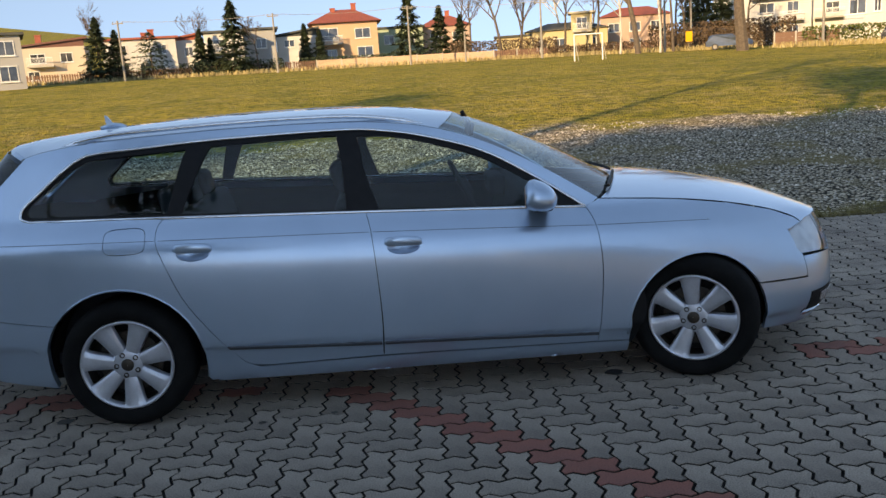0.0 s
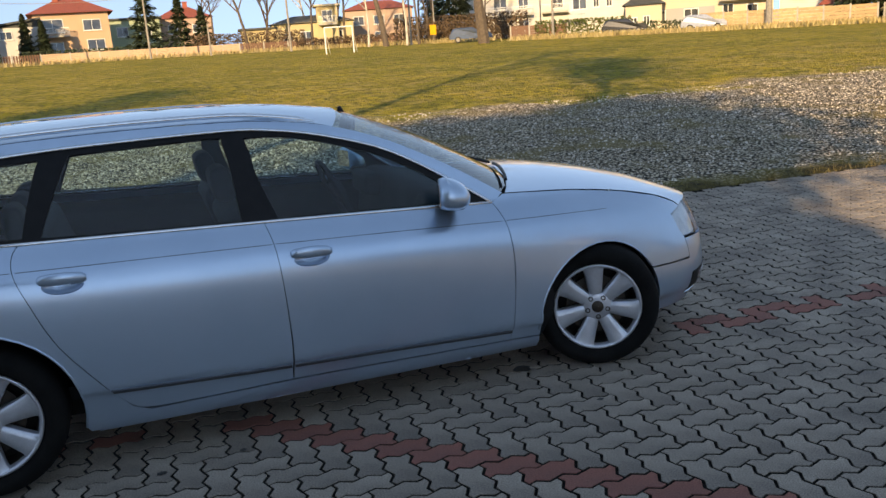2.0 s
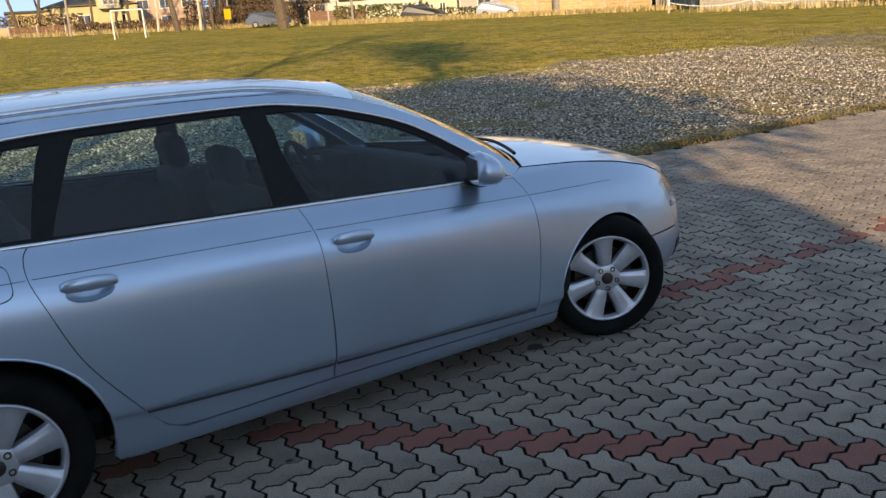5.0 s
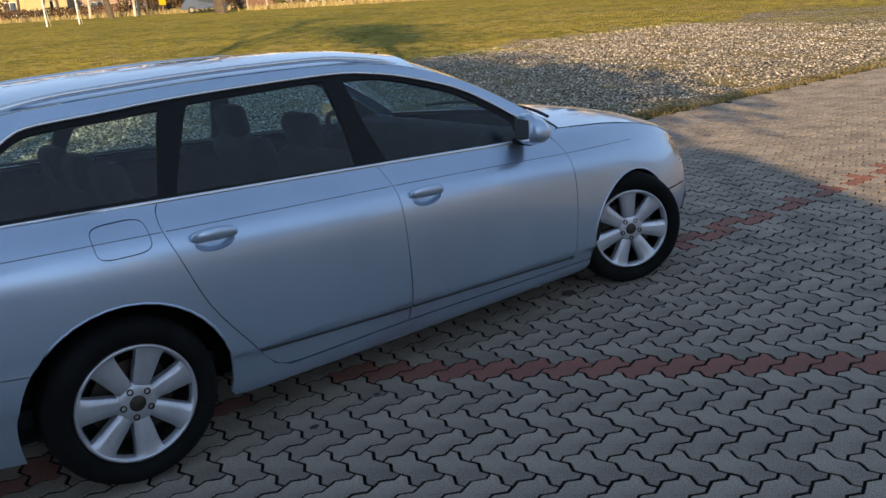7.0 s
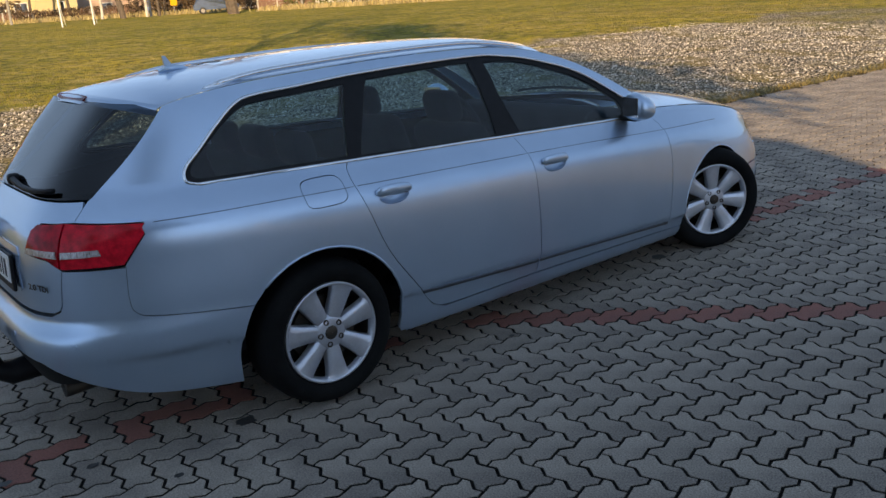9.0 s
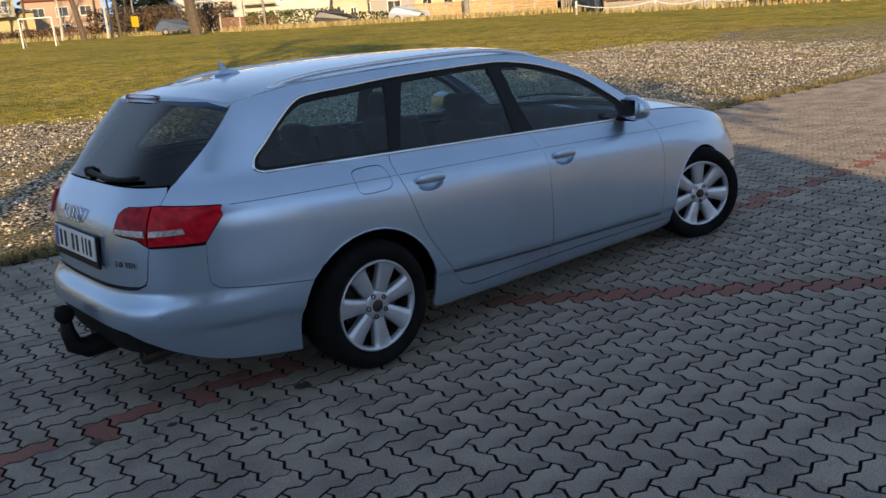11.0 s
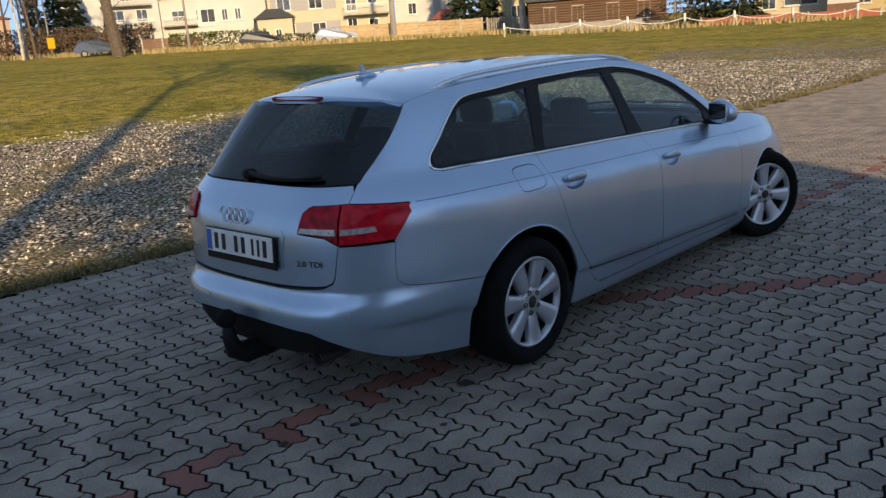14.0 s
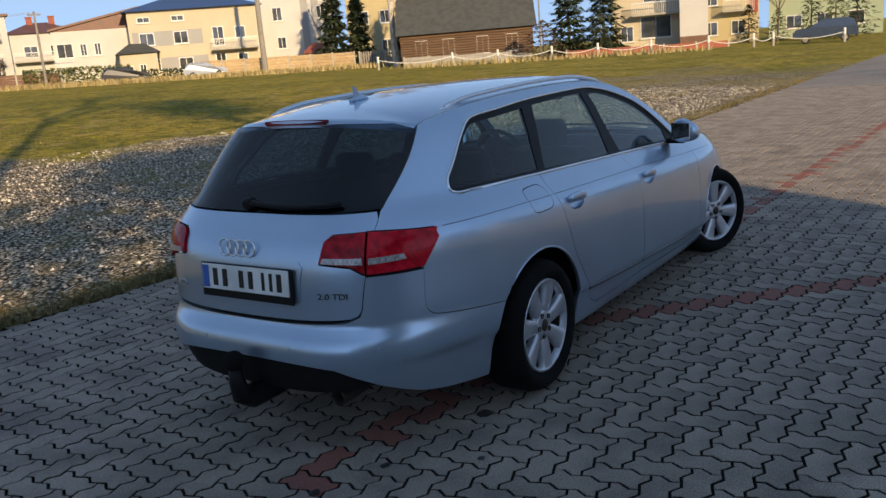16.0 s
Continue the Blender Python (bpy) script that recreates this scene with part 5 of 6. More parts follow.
def trim(name, line, radius, material, offset, closed=False, flip=False):
    bm = bmesh.new()
    pts = [on_skin(strip_coord(by_x(x, z)), z, offset)[0] for x, z in line]
    if flip:
        pts = [(x, -y, z) for x, y, z in pts]
    tube(bm, [tuple(p) for p in pts], [radius] * len(pts), 8)
    return part(name, bm, material, car, smooth=True)


for flip in (False, True):
    trim("chrome_strip", FRAME_TOP, 0.0075, M_CHROME, -0.001, flip=flip)
    trim("chrome_strip", BELT, 0.009, M_CHROME, -0.001, flip=flip)
    # added dark tube drawing the shade of the shoulder crease; no real trim
    for run in ([(-2.06, 0.944), (-1.6, 0.936), (-1.22, 0.924)], [(-1.20, 0.9235), (-0.7, 0.906), (-0.185, 0.8875)], [(-0.165, 0.887), (0.4, 0.862), (0.935, 0.834)], [(0.955, 0.8335), (1.3, 0.818), (1.55, 0.805)]):
        trim("crease_shade_line", glide(run, 8), 0.0016, M_STRIP, -0.0006, flip=flip)

    trim("arch_lip", ARCH_R[6:], 0.006, M_SILVER, -0.003, flip=flip)
    trim("arch_lip", ARCH_F[1:-4], 0.006, M_SILVER, -0.003, flip=flip)

# roof, windscreen, bonnet
ROOF_MID = [(-2.07, 1.390), (-1.9, 1.416), (-1.5, 1.447), (-1.0, 1.466), (-0.4, 1.466), (0.0, 1.448), (0.32, 1.405)]


def roof_at(u, v):
    w = 2 * v - 1
    k = 1 - w * w
    x0, x1 = 0.20 + 0.12 * k, -1.875 - 0.165 * (1 - abs(w) ** 3.2)
    x = x0 + (x1 - x0) * u
    ze = curve(roof_z, max(x, -1.875))
    ye = side(max(x, -1.875), ze)
    lift = 1 - abs(w) ** 2.4
    return (x, ye * -w, ze + (curve(ROOF_MID, x) - ze) * lift)


sheet("roof", roof_at, 60, 40, M_SILVER, car)
sheet("spoiler", lambda u, v: (lambda p: (p[0] - 0.035 * u, p[1], p[2] - 0.012 * u - 0.022 * (u > 0.7)))(roof_at(1.0, v)), 5, 30, M_SILVER, car)


def screen_at(u, v):
    w = 2 * v - 1
    k = 1 - abs(w) ** 2.0
    xe = 0.20 + 0.775 * u
    ze = curve(roof_z, xe) - 0.004
    e = Vector((xe, side(xe, ze) * -w, ze))
    c = Vector((0.32 + 0.92 * u, side(xe, ze) * -w, 1.402 - 0.43 * u + 0.03 * math.sin(math.pi * u)))
    return e.lerp(c, k)


ws = sheet("windscreen", screen_at, 20, 24, M_GLASS, car, "clear tinted windscreen")


def bonnet_at(u, v):
    w = 2 * v - 1
    k = 1 - abs(w) ** 2.2
    xe = 1.0 + 1.10 * u
    ze = curve(FENDER_TOP, xe) + 0.003
    e = Vector((xe, side(xe, ze) * -w, ze))
    c = Vector((1.20 + 1.12 * u, side(xe, ze) * -w, curve([(1.2, 0.992), (1.6, 0.955), (2.0, 0.875), (2.18, 0.81), (2.33, 0.735)], 1.20 + 1.12 * u)))
    p = e.lerp(c, k)
    if u > 0.7:
        zn = 0.748
        y = min(abs(side(2.10, 0.728) * w), 0.70)
        qx, qy, qz = around(by_y(y, zn, True), zn)
        edge = Vector((max(qx + 0.004, 2.105), math.copysign(abs(side(2.10, 0.728) * w), p.y), zn - 0.02 * abs(w) ** 6))
        f = (u - 0.7) / 0.3
        last = Vector((2.10, side(2.10, 0.728) * -w, 0.728)).lerp(Vector((2.32, side(2.10, 0.728) * -w, 0.738)), k)
        p += (edge - last) * f * f
    return p


sheet("bonnet", bonnet_at, 30, 30, M_SILVER, car)


def cowl_at(u, v):
    a, b = Vector(screen_at(0.97, v)), Vector(bonnet_at(0.03, v))
    return a.lerp(b, u) - Vector((0, 0, 0.02 + 0.03 * math.sin(math.pi * u)))


sheet("cowl", cowl_at, 4, 20, M_BLACK, car, "black plastic cowl below the windscreen")
for s in (0.0, 0.9):
    bm = bmesh.new()
    pts = [Vector(screen_at(0.985 - 0.03 * math.sin(math.pi * i / 8), 0.1 + s * 0.45 + 0.045 * i)) + Vector((0.02, 0, 0.02)) for i in range(9)]
    tube(bm, pts, [0.009] * 9, 6)
    part("wiper", bm, M_BLACK, car)

# roof rails
for sgn in (1, -1):
    rail = new("roof_rail")
    rail.parent = car
    bm = bmesh.new()
    pts = []
    for i in range(25):
        u = i / 24
        x = 0.12 - 1.80 * u
        ze = curve(roof_z, x)
        h = 0.020 * min(1.0, 5 * u, 7 * (1 - u)) ** 0.7
        pts.append((x, sgn * (side(x, ze) + 0.035), ze + 0.006 + h))
    tube(bm, pts, [0.012 if 0 < i < 24 else 0.006 for i in range(25)], 10)
    part("bar", bm, M_CHROME, rail, smooth=True)
    for u in (0.03, 0.97):
        x = 0.12 - 1.80 * u
        ze = curve(roof_z, x)
        bm = bmesh.new()
        tube(bm, [(x + 0.07 - 0.014 * i, sgn * (side(x + 0.07 - 0.014 * i, curve(roof_z, x + 0.07 - 0.014 * i)) + 0.035), curve(roof_z, x + 0.07 - 0.014 * i) + 0.004) for i in range(11)], [0.004 + 0.008 * math.sin(math.pi * i / 10) for i in range(11)], 8)
        part("foot", bm, M_CHROME, rail)

# inner shells that close the gaps
M_SHELL = M_BLACK
panel("inner_shell", [(-0.80, 0.16), (1.12, 0.15), (1.12, 0.60), (1.30, 0.80), (1.60, 0.82), (1.0, 0.90), (-0.195, 0.955), (-1.6, 1.02), (-2.0, 0.98), (-2.1, 0.75), (-1.7, 0.76), (-1.3, 0.74), (-1.05, 0.55), (-1.0, 0.3)], M_SHELL, car, offset=-0.04, thick=0.0)
panel("inner_shell", [(-1.9, 0.95), (-2.0, 0.60)] + rear((0.40, 0.40), (0.0, 0.42), (0.0, 1.01), (0.5, 1.0)) + [(-2.2, 1.0)], M_SHELL, car, whole=True, offset=-0.04, thick=0.0)
bm = bmesh.new()
box(bm, -2.05, 2.15, -0.62, 0.62, 0.20, 0.34)
box(bm, 1.02, 2.05, -0.58, 0.58, 0.34, 0.70)
part("underbody", bm, M_PLASTIC, car, "dark underbody")
for cx, cz, r in ((-1.425, 0.31, 0.385), (1.47, 0.275, 0.372)):
    for sgn in (1, -1):
        bm = bmesh.new()
        rings = [[bm.verts.new((cx + r * math.cos(radians(a)), sgn * y, cz + r * math.sin(radians(a)))) for a in range(-8, 190, 6)] for y in (0.60, 0.775)]
        for a, b in zip(range(len(rings[0]) - 1), range(1, len(rings[0]))):
            bm.faces.new((rings[0][a], rings[0][b], rings[1][b], rings[1][a]))
        bm.faces.new(rings[0])
        part("wheel_arch_liner", bm, M_PLASTIC, car, "black wheel arch liner")


# handles
for cup, (cx, cz) in zip(CUPS, ((-1.035, 0.866), (-0.022, 0.822))):
    for sgn in (1, -1):
        handle = new("door_handle")
        handle.parent = car
        bm = bmesh.new()
        rings = []
        for k, depth in ((1.02, 0.003), (0.97, 0.007), (0.85, 0.014), (0.5, 0.020), (0.02, 0.021)):
            ring = []
            for x, z in cup:
                px, pz = cx + (x - cx) * k, cz - 0.012 + (z - cz + 0.012) * k
                p = on_skin(strip_coord(by_x(px, pz)), pz, -depth)[0]
                ring.append(bm.verts.new((p[0], p[1] * sgn, p[2])))
            rings.append(ring)
        for r0, r1 in zip(rings, rings[1:]):
            for i in range(len(r0)):
                bm.faces.new((r0[i], r0[(i + 1) % len(r0)], r1[(i + 1) % len(r1)], r1[i]))
        part("recess", bm, M_SILVER, handle, smooth=True)
        bm = bmesh.new()
        pts, n = [], 12
        for i in range(n + 1):
            x = cx - 0.092 + 0.184 * i / n
            z = cz + 0.010 - 0.045 * (x - cx)
            p = on_skin(strip_coord(by_x(x, z)), z, 0.006 + 0.020 * math.sin(math.pi * i / n) ** 0.6)[0]
            pts.append((p[0], p[1] * sgn, p[2]))
        rings = []
        for i, p in enumerate(pts):
            h = 0.026 * (0.75 + 0.25 * math.sin(math.pi * i / n)) * (0.6 if i in (0, n) else 1)
            rings.append([bm.verts.new((p[0], p[1] - sgn * -0.011 * math.cos(2 * math.pi * k / 12), p[2] + h * math.sin(2 * math.pi * k / 12))) for k in range(12)])
        for r0, r1 in zip(rings, rings[1:]):
            for k in range(12):
                bm.faces.new((r0[k], r0[(k + 1) % 12], r1[(k + 1) % 12], r1[k]))
        bm.faces.new(rings[0]), bm.faces.new(rings[-1])
        bmesh.ops.recalc_face_normals(bm, faces=bm.faces[:])
        part("grip", bm, M_SILVER, handle, smooth=True)


# wheels
def wheel(at, flip, spin=0.0, steer=0.0):
    w = new("wheel")
    w.parent = car
    w.matrix_basis = pose(*at, 0, random.uniform(0, 360) + spin, (180 if flip else 0) + steer)
    R = 0.323
    bm = bmesh.new()
    lathe(bm, [(0.222, 0.11), (0.226, 0.005), (0.240, -0.016), (0.265, -0.028), (0.290, -0.025), (0.308, -0.006), (0.319, 0.018), (R, 0.045), (R, 0.17), (0.311, 0.205), (0.26, 0.225), (0.222, 0.21), (0.222, 0.11)], 72)
    bmesh.ops.recalc_face_normals(bm, faces=bm.faces[:])
    part("tyre", bm, M_RUBBER, w, "black road tyre", smooth=True)
    rim = new("rim")
    rim.parent = w
    bm = bmesh.new()
    lathe(bm, [(0.2275, 0.004), (0.2275, -0.008), (0.222, -0.011), (0.214, -0.009), (0.208, 0.006), (0.204, 0.02)], 64)
    part("lip", bm, M_ALLOY, rim, smooth=True)
    bm = bmesh.new()
    lathe(bm, [(0.2038, 0.021), (0.196, 0.09), (0.20, 0.16)], 48)
    part("barrel", bm, M_DARK_METAL, rim, "dark inner wheel barrel", smooth=True)
    bm = bmesh.new()
    for k in range(7):
        rings = []
        for r, half, y, deep in ((0.045, 0.022, 0.010, 0.03), (0.07, 0.031, 0.006, 0.035), (0.10, 0.036, 0.003, 0.035), (0.15, 0.0425, 0.000, 0.03), (0.19, 0.049, -0.002, 0.028), (0.204, 0.056, -0.004, 0.025), (0.215, 0.068, -0.006, 0.02)):
            rings.append([(r, half * 1.06, y + deep), (r, half * 1.0, y + 0.006), (r, half * 0.93, y), (r, half * 0.30, y - 0.002), (r, -half * 0.30, y - 0.002), (r, -half * 0.93, y), (r, -half, y + 0.006), (r, -half * 1.06, y + deep)])
        m = Matrix.Rotation(2 * math.pi * k / 7, 4, "Y")
        vr = [[bm.verts.new(m @ Vector((h, y, r))) for r, h, y in ring] for ring in rings]
        for a, b in zip(vr, vr[1:]):
            for i in range(7):
                bm.faces.new((a[i], a[i + 1], b[i + 1], b[i]))
    lathe(bm, [(0.001, 0.0), (0.032, 0.0), (0.060, 0.002), (0.078, 0.008), (0.084, 0.03)], 42)
    bmesh.ops.recalc_face_normals(bm, faces=bm.faces[:])
    spokes = part("spokes", bm, M_ALLOY, rim, "seven-spoke alloy wheel face", smooth=True)
    bm = bmesh.new()
    lathe(bm, [(0.001, -0.006), (0.025, -0.005), (0.031, -0.001), (0.031, 0.006)], 28)
    part("centre_cap", bm, M_DARK_METAL, rim, "dark centre cap", smooth=True)
    for k in range(5):
        bm = bmesh.new()
        lathe(bm, [(0.001, 0.002), (0.0075, 0.002), (0.009, -0.003), (0.0125, -0.003), (0.0135, 0.006)], 12)
        a = 2 * math.pi * k / 5 + 0.3
        bolt = part("wheel_bolt", bm, M_DARK_METAL, rim)
        bolt.location = (0.054 * math.sin(a), 0.0, 0.054 * math.cos(a))
    bm = bmesh.new()
    lathe(bm, [(0.05, 0.06), (0.155, 0.06), (0.155, 0.085), (0.05, 0.085)], 40)
    part("brake_disc", bm, M_DARK_METAL, w, smooth=False)
    bm = bmesh.new()
    lathe(bm, [(0.001, 0.095), (0.20, 0.10)], 32)
    part("hub", bm, M_PLASTIC, w)


# the front wheels are steered to the right, about an axis 0.1 m inside their faces
wheel((1.434, -0.857, 0.314), False, 0.0, -24.0)
wheel((1.480, 0.857, 0.319), True, 0.0, -24.0)
wheel((-1.4215, -0.865, 0.319), False, 25.7)
wheel((-1.4215, 0.865, 0.319), True)

# mirrors
for sgn in (1, -1):
    mir = new("door_mirror")
    mir.parent = car
    bm = bmesh.new()
    bmesh.ops.create_uvsphere(bm, u_segments=28, v_segments=18, radius=1.0)
    for v in bm.verts:
        x, y, z = v.co
        sx = 0.098 if x > 0 else 0.075
        zz = math.copysign(abs(z) ** 0.75, z)
        v.co = (x * sx - 0.022 * max(zz, 0.0) * (1 if x > 0 else 0.3), y * 0.092 * (1 - 0.10 * zz), zz * 0.078 * (1 + 0.10 * y) - 0.015 * max(x, 0.0))
        if v.co.x < -0.048:
            v.co.x = -0.048
    mm = pose(0.645, sgn * -0.888, 1.012, 0, 0, sgn * -16)
    if sgn < 0:
        mm = mm @ Matrix.Diagonal((1, -1, 1, 1))
    bmesh.ops.transform(bm, matrix=mm, verts=bm.verts[:])
    bmesh.ops.recalc_face_normals(bm, faces=bm.faces[:])
    part("shell", bm, M_SILVER, mir, smooth=True)
    bm = bmesh.new()
    soft_box(bm, (0.004, 0.140, 0.108), mm @ pose(-0.050, 0, 0), 0.0018, 2)
    part("mirror_glass", bm, mat("mirror", (0.85, 0.86, 0.87), 0.02, 1.0), mir, "mirror glass")
    bm = bmesh.new()
    soft_box(bm, (0.10, 0.13, 0.034), pose(0.675, sgn * -0.825, 0.944), 0.014, 3)
    part("mirror_arm", bm, M_PLASTIC, mir)

# aerial fin
fin = new("aerial")
fin.parent = car
bm = bmesh.new()
az = roof_at(0.81, 0.5)
for x, h, w in [(0, 0, 0)]:
    tube(bm, [(az[0] + 0.09, 0, az[2] - 0.008), (az[0] + 0.05, 0, az[2] + 0.006), (az[0], 0, az[2] + 0.012), (az[0] - 0.07, 0, az[2] + 0.002)], [0.004, 0.013, 0.017, 0.009], 12)
part("base", bm, M_SILVER, fin, smooth=True)
bm = bmesh.new()
prof = [(0.05, 0.0), (0.0, 0.018), (-0.030, 0.064), (-0.042, 0.064), (-0.036, 0.0)]
for s in (-1, 1):
    bm.faces.new([bm.verts.new((az[0] + x, s * (0.008 - 0.05 * z), az[2] + 0.005 + z)) for x, z in prof])
fs = bm.faces[:]
a, b = fs[0].verts[:], fs[1].verts[:]
for i in range(5):
    bm.faces.new((a[i], a[(i + 1) % 5], b[(i + 1) % 5], b[i]))
bmesh.ops.recalc_face_normals(bm, faces=bm.faces[:])
part("blade", bm, M_SILVER, fin)

# tail details
plate = new("number_plate")
plate.parent = car
tilt = pose(-2.489, -0.012, 0.762, 0, 4, 0)
bm = bmesh.new()
soft_box(bm, (0.014, 0.545, 0.150), tilt @ pose(0.006, 0, -0.010), 0.005, 2)
part("holder", bm, M_BLACK, plate)
bm = bmesh.new()
soft_box(bm, (0.006, 0.52, 0.110), tilt @ pose(-0.004, 0, 0.006), 0.002, 2)
part("sheet", bm, M_PLATE, plate, "white number plate")
bm = bmesh.new()
box(bm, -0.0085, -0.0072, 0.215, 0.255, -0.043, 0.055, tilt)
part("blue_band", bm, M_BLUE, plate)
for i, (y, w) in enumerate(((0.175, 0.042), (0.115, 0.042), (0.015, 0.040), (-0.042, 0.040), (-0.115, 0.030), (-0.160, 0.030), (-0.208, 0.040))):
    bm = bmesh.new()
    box(bm, -0.0085, -0.0072, y - w / 2 + 0.006, y + w / 2 - 0.006, -0.032, 0.044, tilt)
    part("bar", bm, M_INK, plate)
recess = panel("plate_recess", rear((0.0, 0.862), (0.30, 0.858), (0.325, 0.83), (0.305, 0.69), (0.28, 0.672), (0.0, 0.668)), M_SILVER, car, whole=True, offset=0.004, thick=0.012)
emblem = new("ring_emblem")
emblem.parent = car
for k in range(4):
    bm = bmesh.new()
    c = Vector((-2.455, 0.1215 - 0.049 * k, 0.894))
    n = 28
    pts = [c + Vector((0.012 * -math.sin(2 * math.pi * i / n) * -0.4, 0.035 * math.cos(2 * math.pi * i / n), 0.035 * math.sin(2 * math.pi * i / n))) for i in range(n + 1)]
    tube(bm, pts, [0.0045] * (n + 1), 8, cap=False)
    part("ring", bm, M_CHROME, emblem, smooth=True)


def letters(text, size, m, material, parent):
    cu = bpy.data.curves.new("lettering", "FONT")
    cu.body, cu.size, cu.extrude, cu.align_x = text, size, 0.001, "CENTER"
    tmp = new("lettering", cu)
    me = bpy.data.meshes.new_from_object(tmp.evaluated_get(bpy.context.evaluated_depsgraph_get()))
    bpy.data.objects.remove(tmp)
    me.materials.append(material)
    ob = new("lettering", me)
    ob.parent = parent
    ob.matrix_basis = m
    return ob


bpy.context.view_layer.update()
p, n = on_skin(strip_coord(by_y(0.455, 0.705)), 0.705, 0.002)
yaw = math.degrees(math.atan2(n[1], n[0])) + 90
letters("2.0 TDI", 0.034, pose(*p, 90, 0, yaw) @ Matrix.Diagonal((1.3, 1, 1, 1)), M_DARK_METAL, car)
for y, h in ((0.470, 0.030), (0.445, 0.030), (0.418, 0.016)):
    q, n = on_skin(strip_coord(by_y(y, 0.705)), 0.705, 0.003)
    bm = bmesh.new()
    soft_box(bm, (0.004, 0.013, h), pose(q[0], -q[1], 0.705), 0.0015, 2)
    part("badge_bar", bm, M_CHROME, car)
# rear wiper
wiper = new("rear_wiper")
wiper.parent = car
bm = bmesh.new()
pts = []
for i in range(13):
    y = 0.06 - 0.50 * i / 12
    z = 1.058 - 0.012 * math.sin(math.pi * i / 12)
    q, n = on_skin(strip_coord(by_y(abs(y), z)), z, 0.022)
    pts.append((q[0], y, q[2]))
tube(bm, pts, [0.010 + 0.004 * (1 - i / 12) for i in range(13)], 8)
part("blade", bm, M_BLACK, wiper, smooth=True)
bm = bmesh.new()
q, n = on_skin(-1.99, 1.066, 0.02)
soft_box(bm, (0.05, 0.055, 0.05), pose(q[0], 0.06, 1.066), 0.015, 3)
part("pivot", bm, M_BLACK, wiper, smooth=True)
# tow bar with ball
tow = new("tow_bar")
tow.parent = car
bm = bmesh.new()
tube(bm, [(-2.20, 0.0, 0.27), (-2.40, 0.0, 0.255), (-2.53, 0.0, 0.25), (-2.585, 0.0, 0.28), (-2.60, 0.0, 0.35), (-2.60, 0.0, 0.41)], [0.060, 0.058, 0.052, 0.044, 0.034, 0.026], 14)
part("neck", bm, M_BLACK, tow, smooth=True)
bm = bmesh.new()
bmesh.ops.create_uvsphere(bm, u_segments=20, v_segments=14, radius=0.045, matrix=pose(-2.60, 0, 0.437))
part("ball_cap", bm, M_RUBBER, tow, "black rubber ball cap", smooth=True)
bm = bmesh.new()
ex = Matrix.Translation((-2.36, -0.40, 0.262))
rings = lathe(bm, [(0.030, 0.12), (0.036, -0.05), (0.034, -0.06), (0.029, -0.055), (0.027, 0.05)], 24)
bmesh.ops.transform(bm, matrix=ex @ pose(0, 0, 0, 0, 0, -90), verts=bm.verts[:])
part("exhaust_pipe", bm, M_DARK_METAL, car, smooth=True)
for y in (0.62, 0.25, -0.25, -0.62):
    q, n = on_skin(strip_coord(by_y(abs(y), 0.50)), 0.50, 0.002)
    bm = bmesh.new()
    lathe(bm, [(0.001, 0.0), (0.010, 0.0), (0.012, 0.004)], 16)
    nn = Vector((n[0], n[1] * (-1 if y > 0 else 1), n[2]))
    bmesh.ops.transform(bm, matrix=Matrix.Translation((q[0], math.copysign(q[1], y), q[2])) @ nn.to_track_quat("-Y", "Z").to_matrix().to_4x4(), verts=bm.verts[:])
    part("parking_sensor", bm, M_SILVER, car)

# cabin
bm = bmesh.new()
box(bm, -2.15, 1.05, -0.70, 0.70, 0.30, 0.36)
part("cabin_floor", bm, M_CABIN, car)
bm = bmesh.new()
box(bm, -2.12, -1.38, -0.62, 0.62, 0.36, 0.84)
part("load_cover", bm, M_CABIN, car, "dark load cover")
bm = bmesh.new()
soft_box(bm, (0.50, 1.40, 0.42), pose(0.86, 0, 0.74, 0, 12, 0), 0.08, 4)
dash = part("dashboard", bm, M_CABIN, car, smooth=True)
bm = bmesh.new()
soft_box(bm, (0.10, 0.34, 0.13), pose(0.60, 0.37, 0.92), 0.03, 3)
part("instrument_hood", bm, M_CABIN, car, smooth=True)
bm = bmesh.new()
soft_box(bm, (0.9, 0.26, 0.30), pose(0.15, 0, 0.52), 0.04, 3)
part("centre_console", bm, M_CABIN, car, smooth=True)
steer = new("steering_wheel")
steer.parent = car
sm = pose(0.40, 0.37, 0.90, 0, 65, 0)
bm = bmesh.new()
tube(bm, [sm @ Vector((0.185 * math.cos(2 * math.pi * i / 32), 0.185 * math.sin(2 * math.pi * i / 32), 0)) for i in range(33)], [0.016] * 33, 8, cap=False)
part("grip_ring", bm, M_LEATHER, steer, smooth=True)
bm = bmesh.new()
soft_box(bm, (0.13, 0.14, 0.05), sm @ pose(0, 0, 0.02), 0.02, 3)
for a in (0, 90, 180, 270):
    soft_box(bm, (0.13, 0.035, 0.018), sm @ pose(0, 0, 0, 0, 0, a) @ pose(0.12, 0, 0.008), 0.005, 2)
part("hub", bm, M_CABIN, steer, smooth=True)


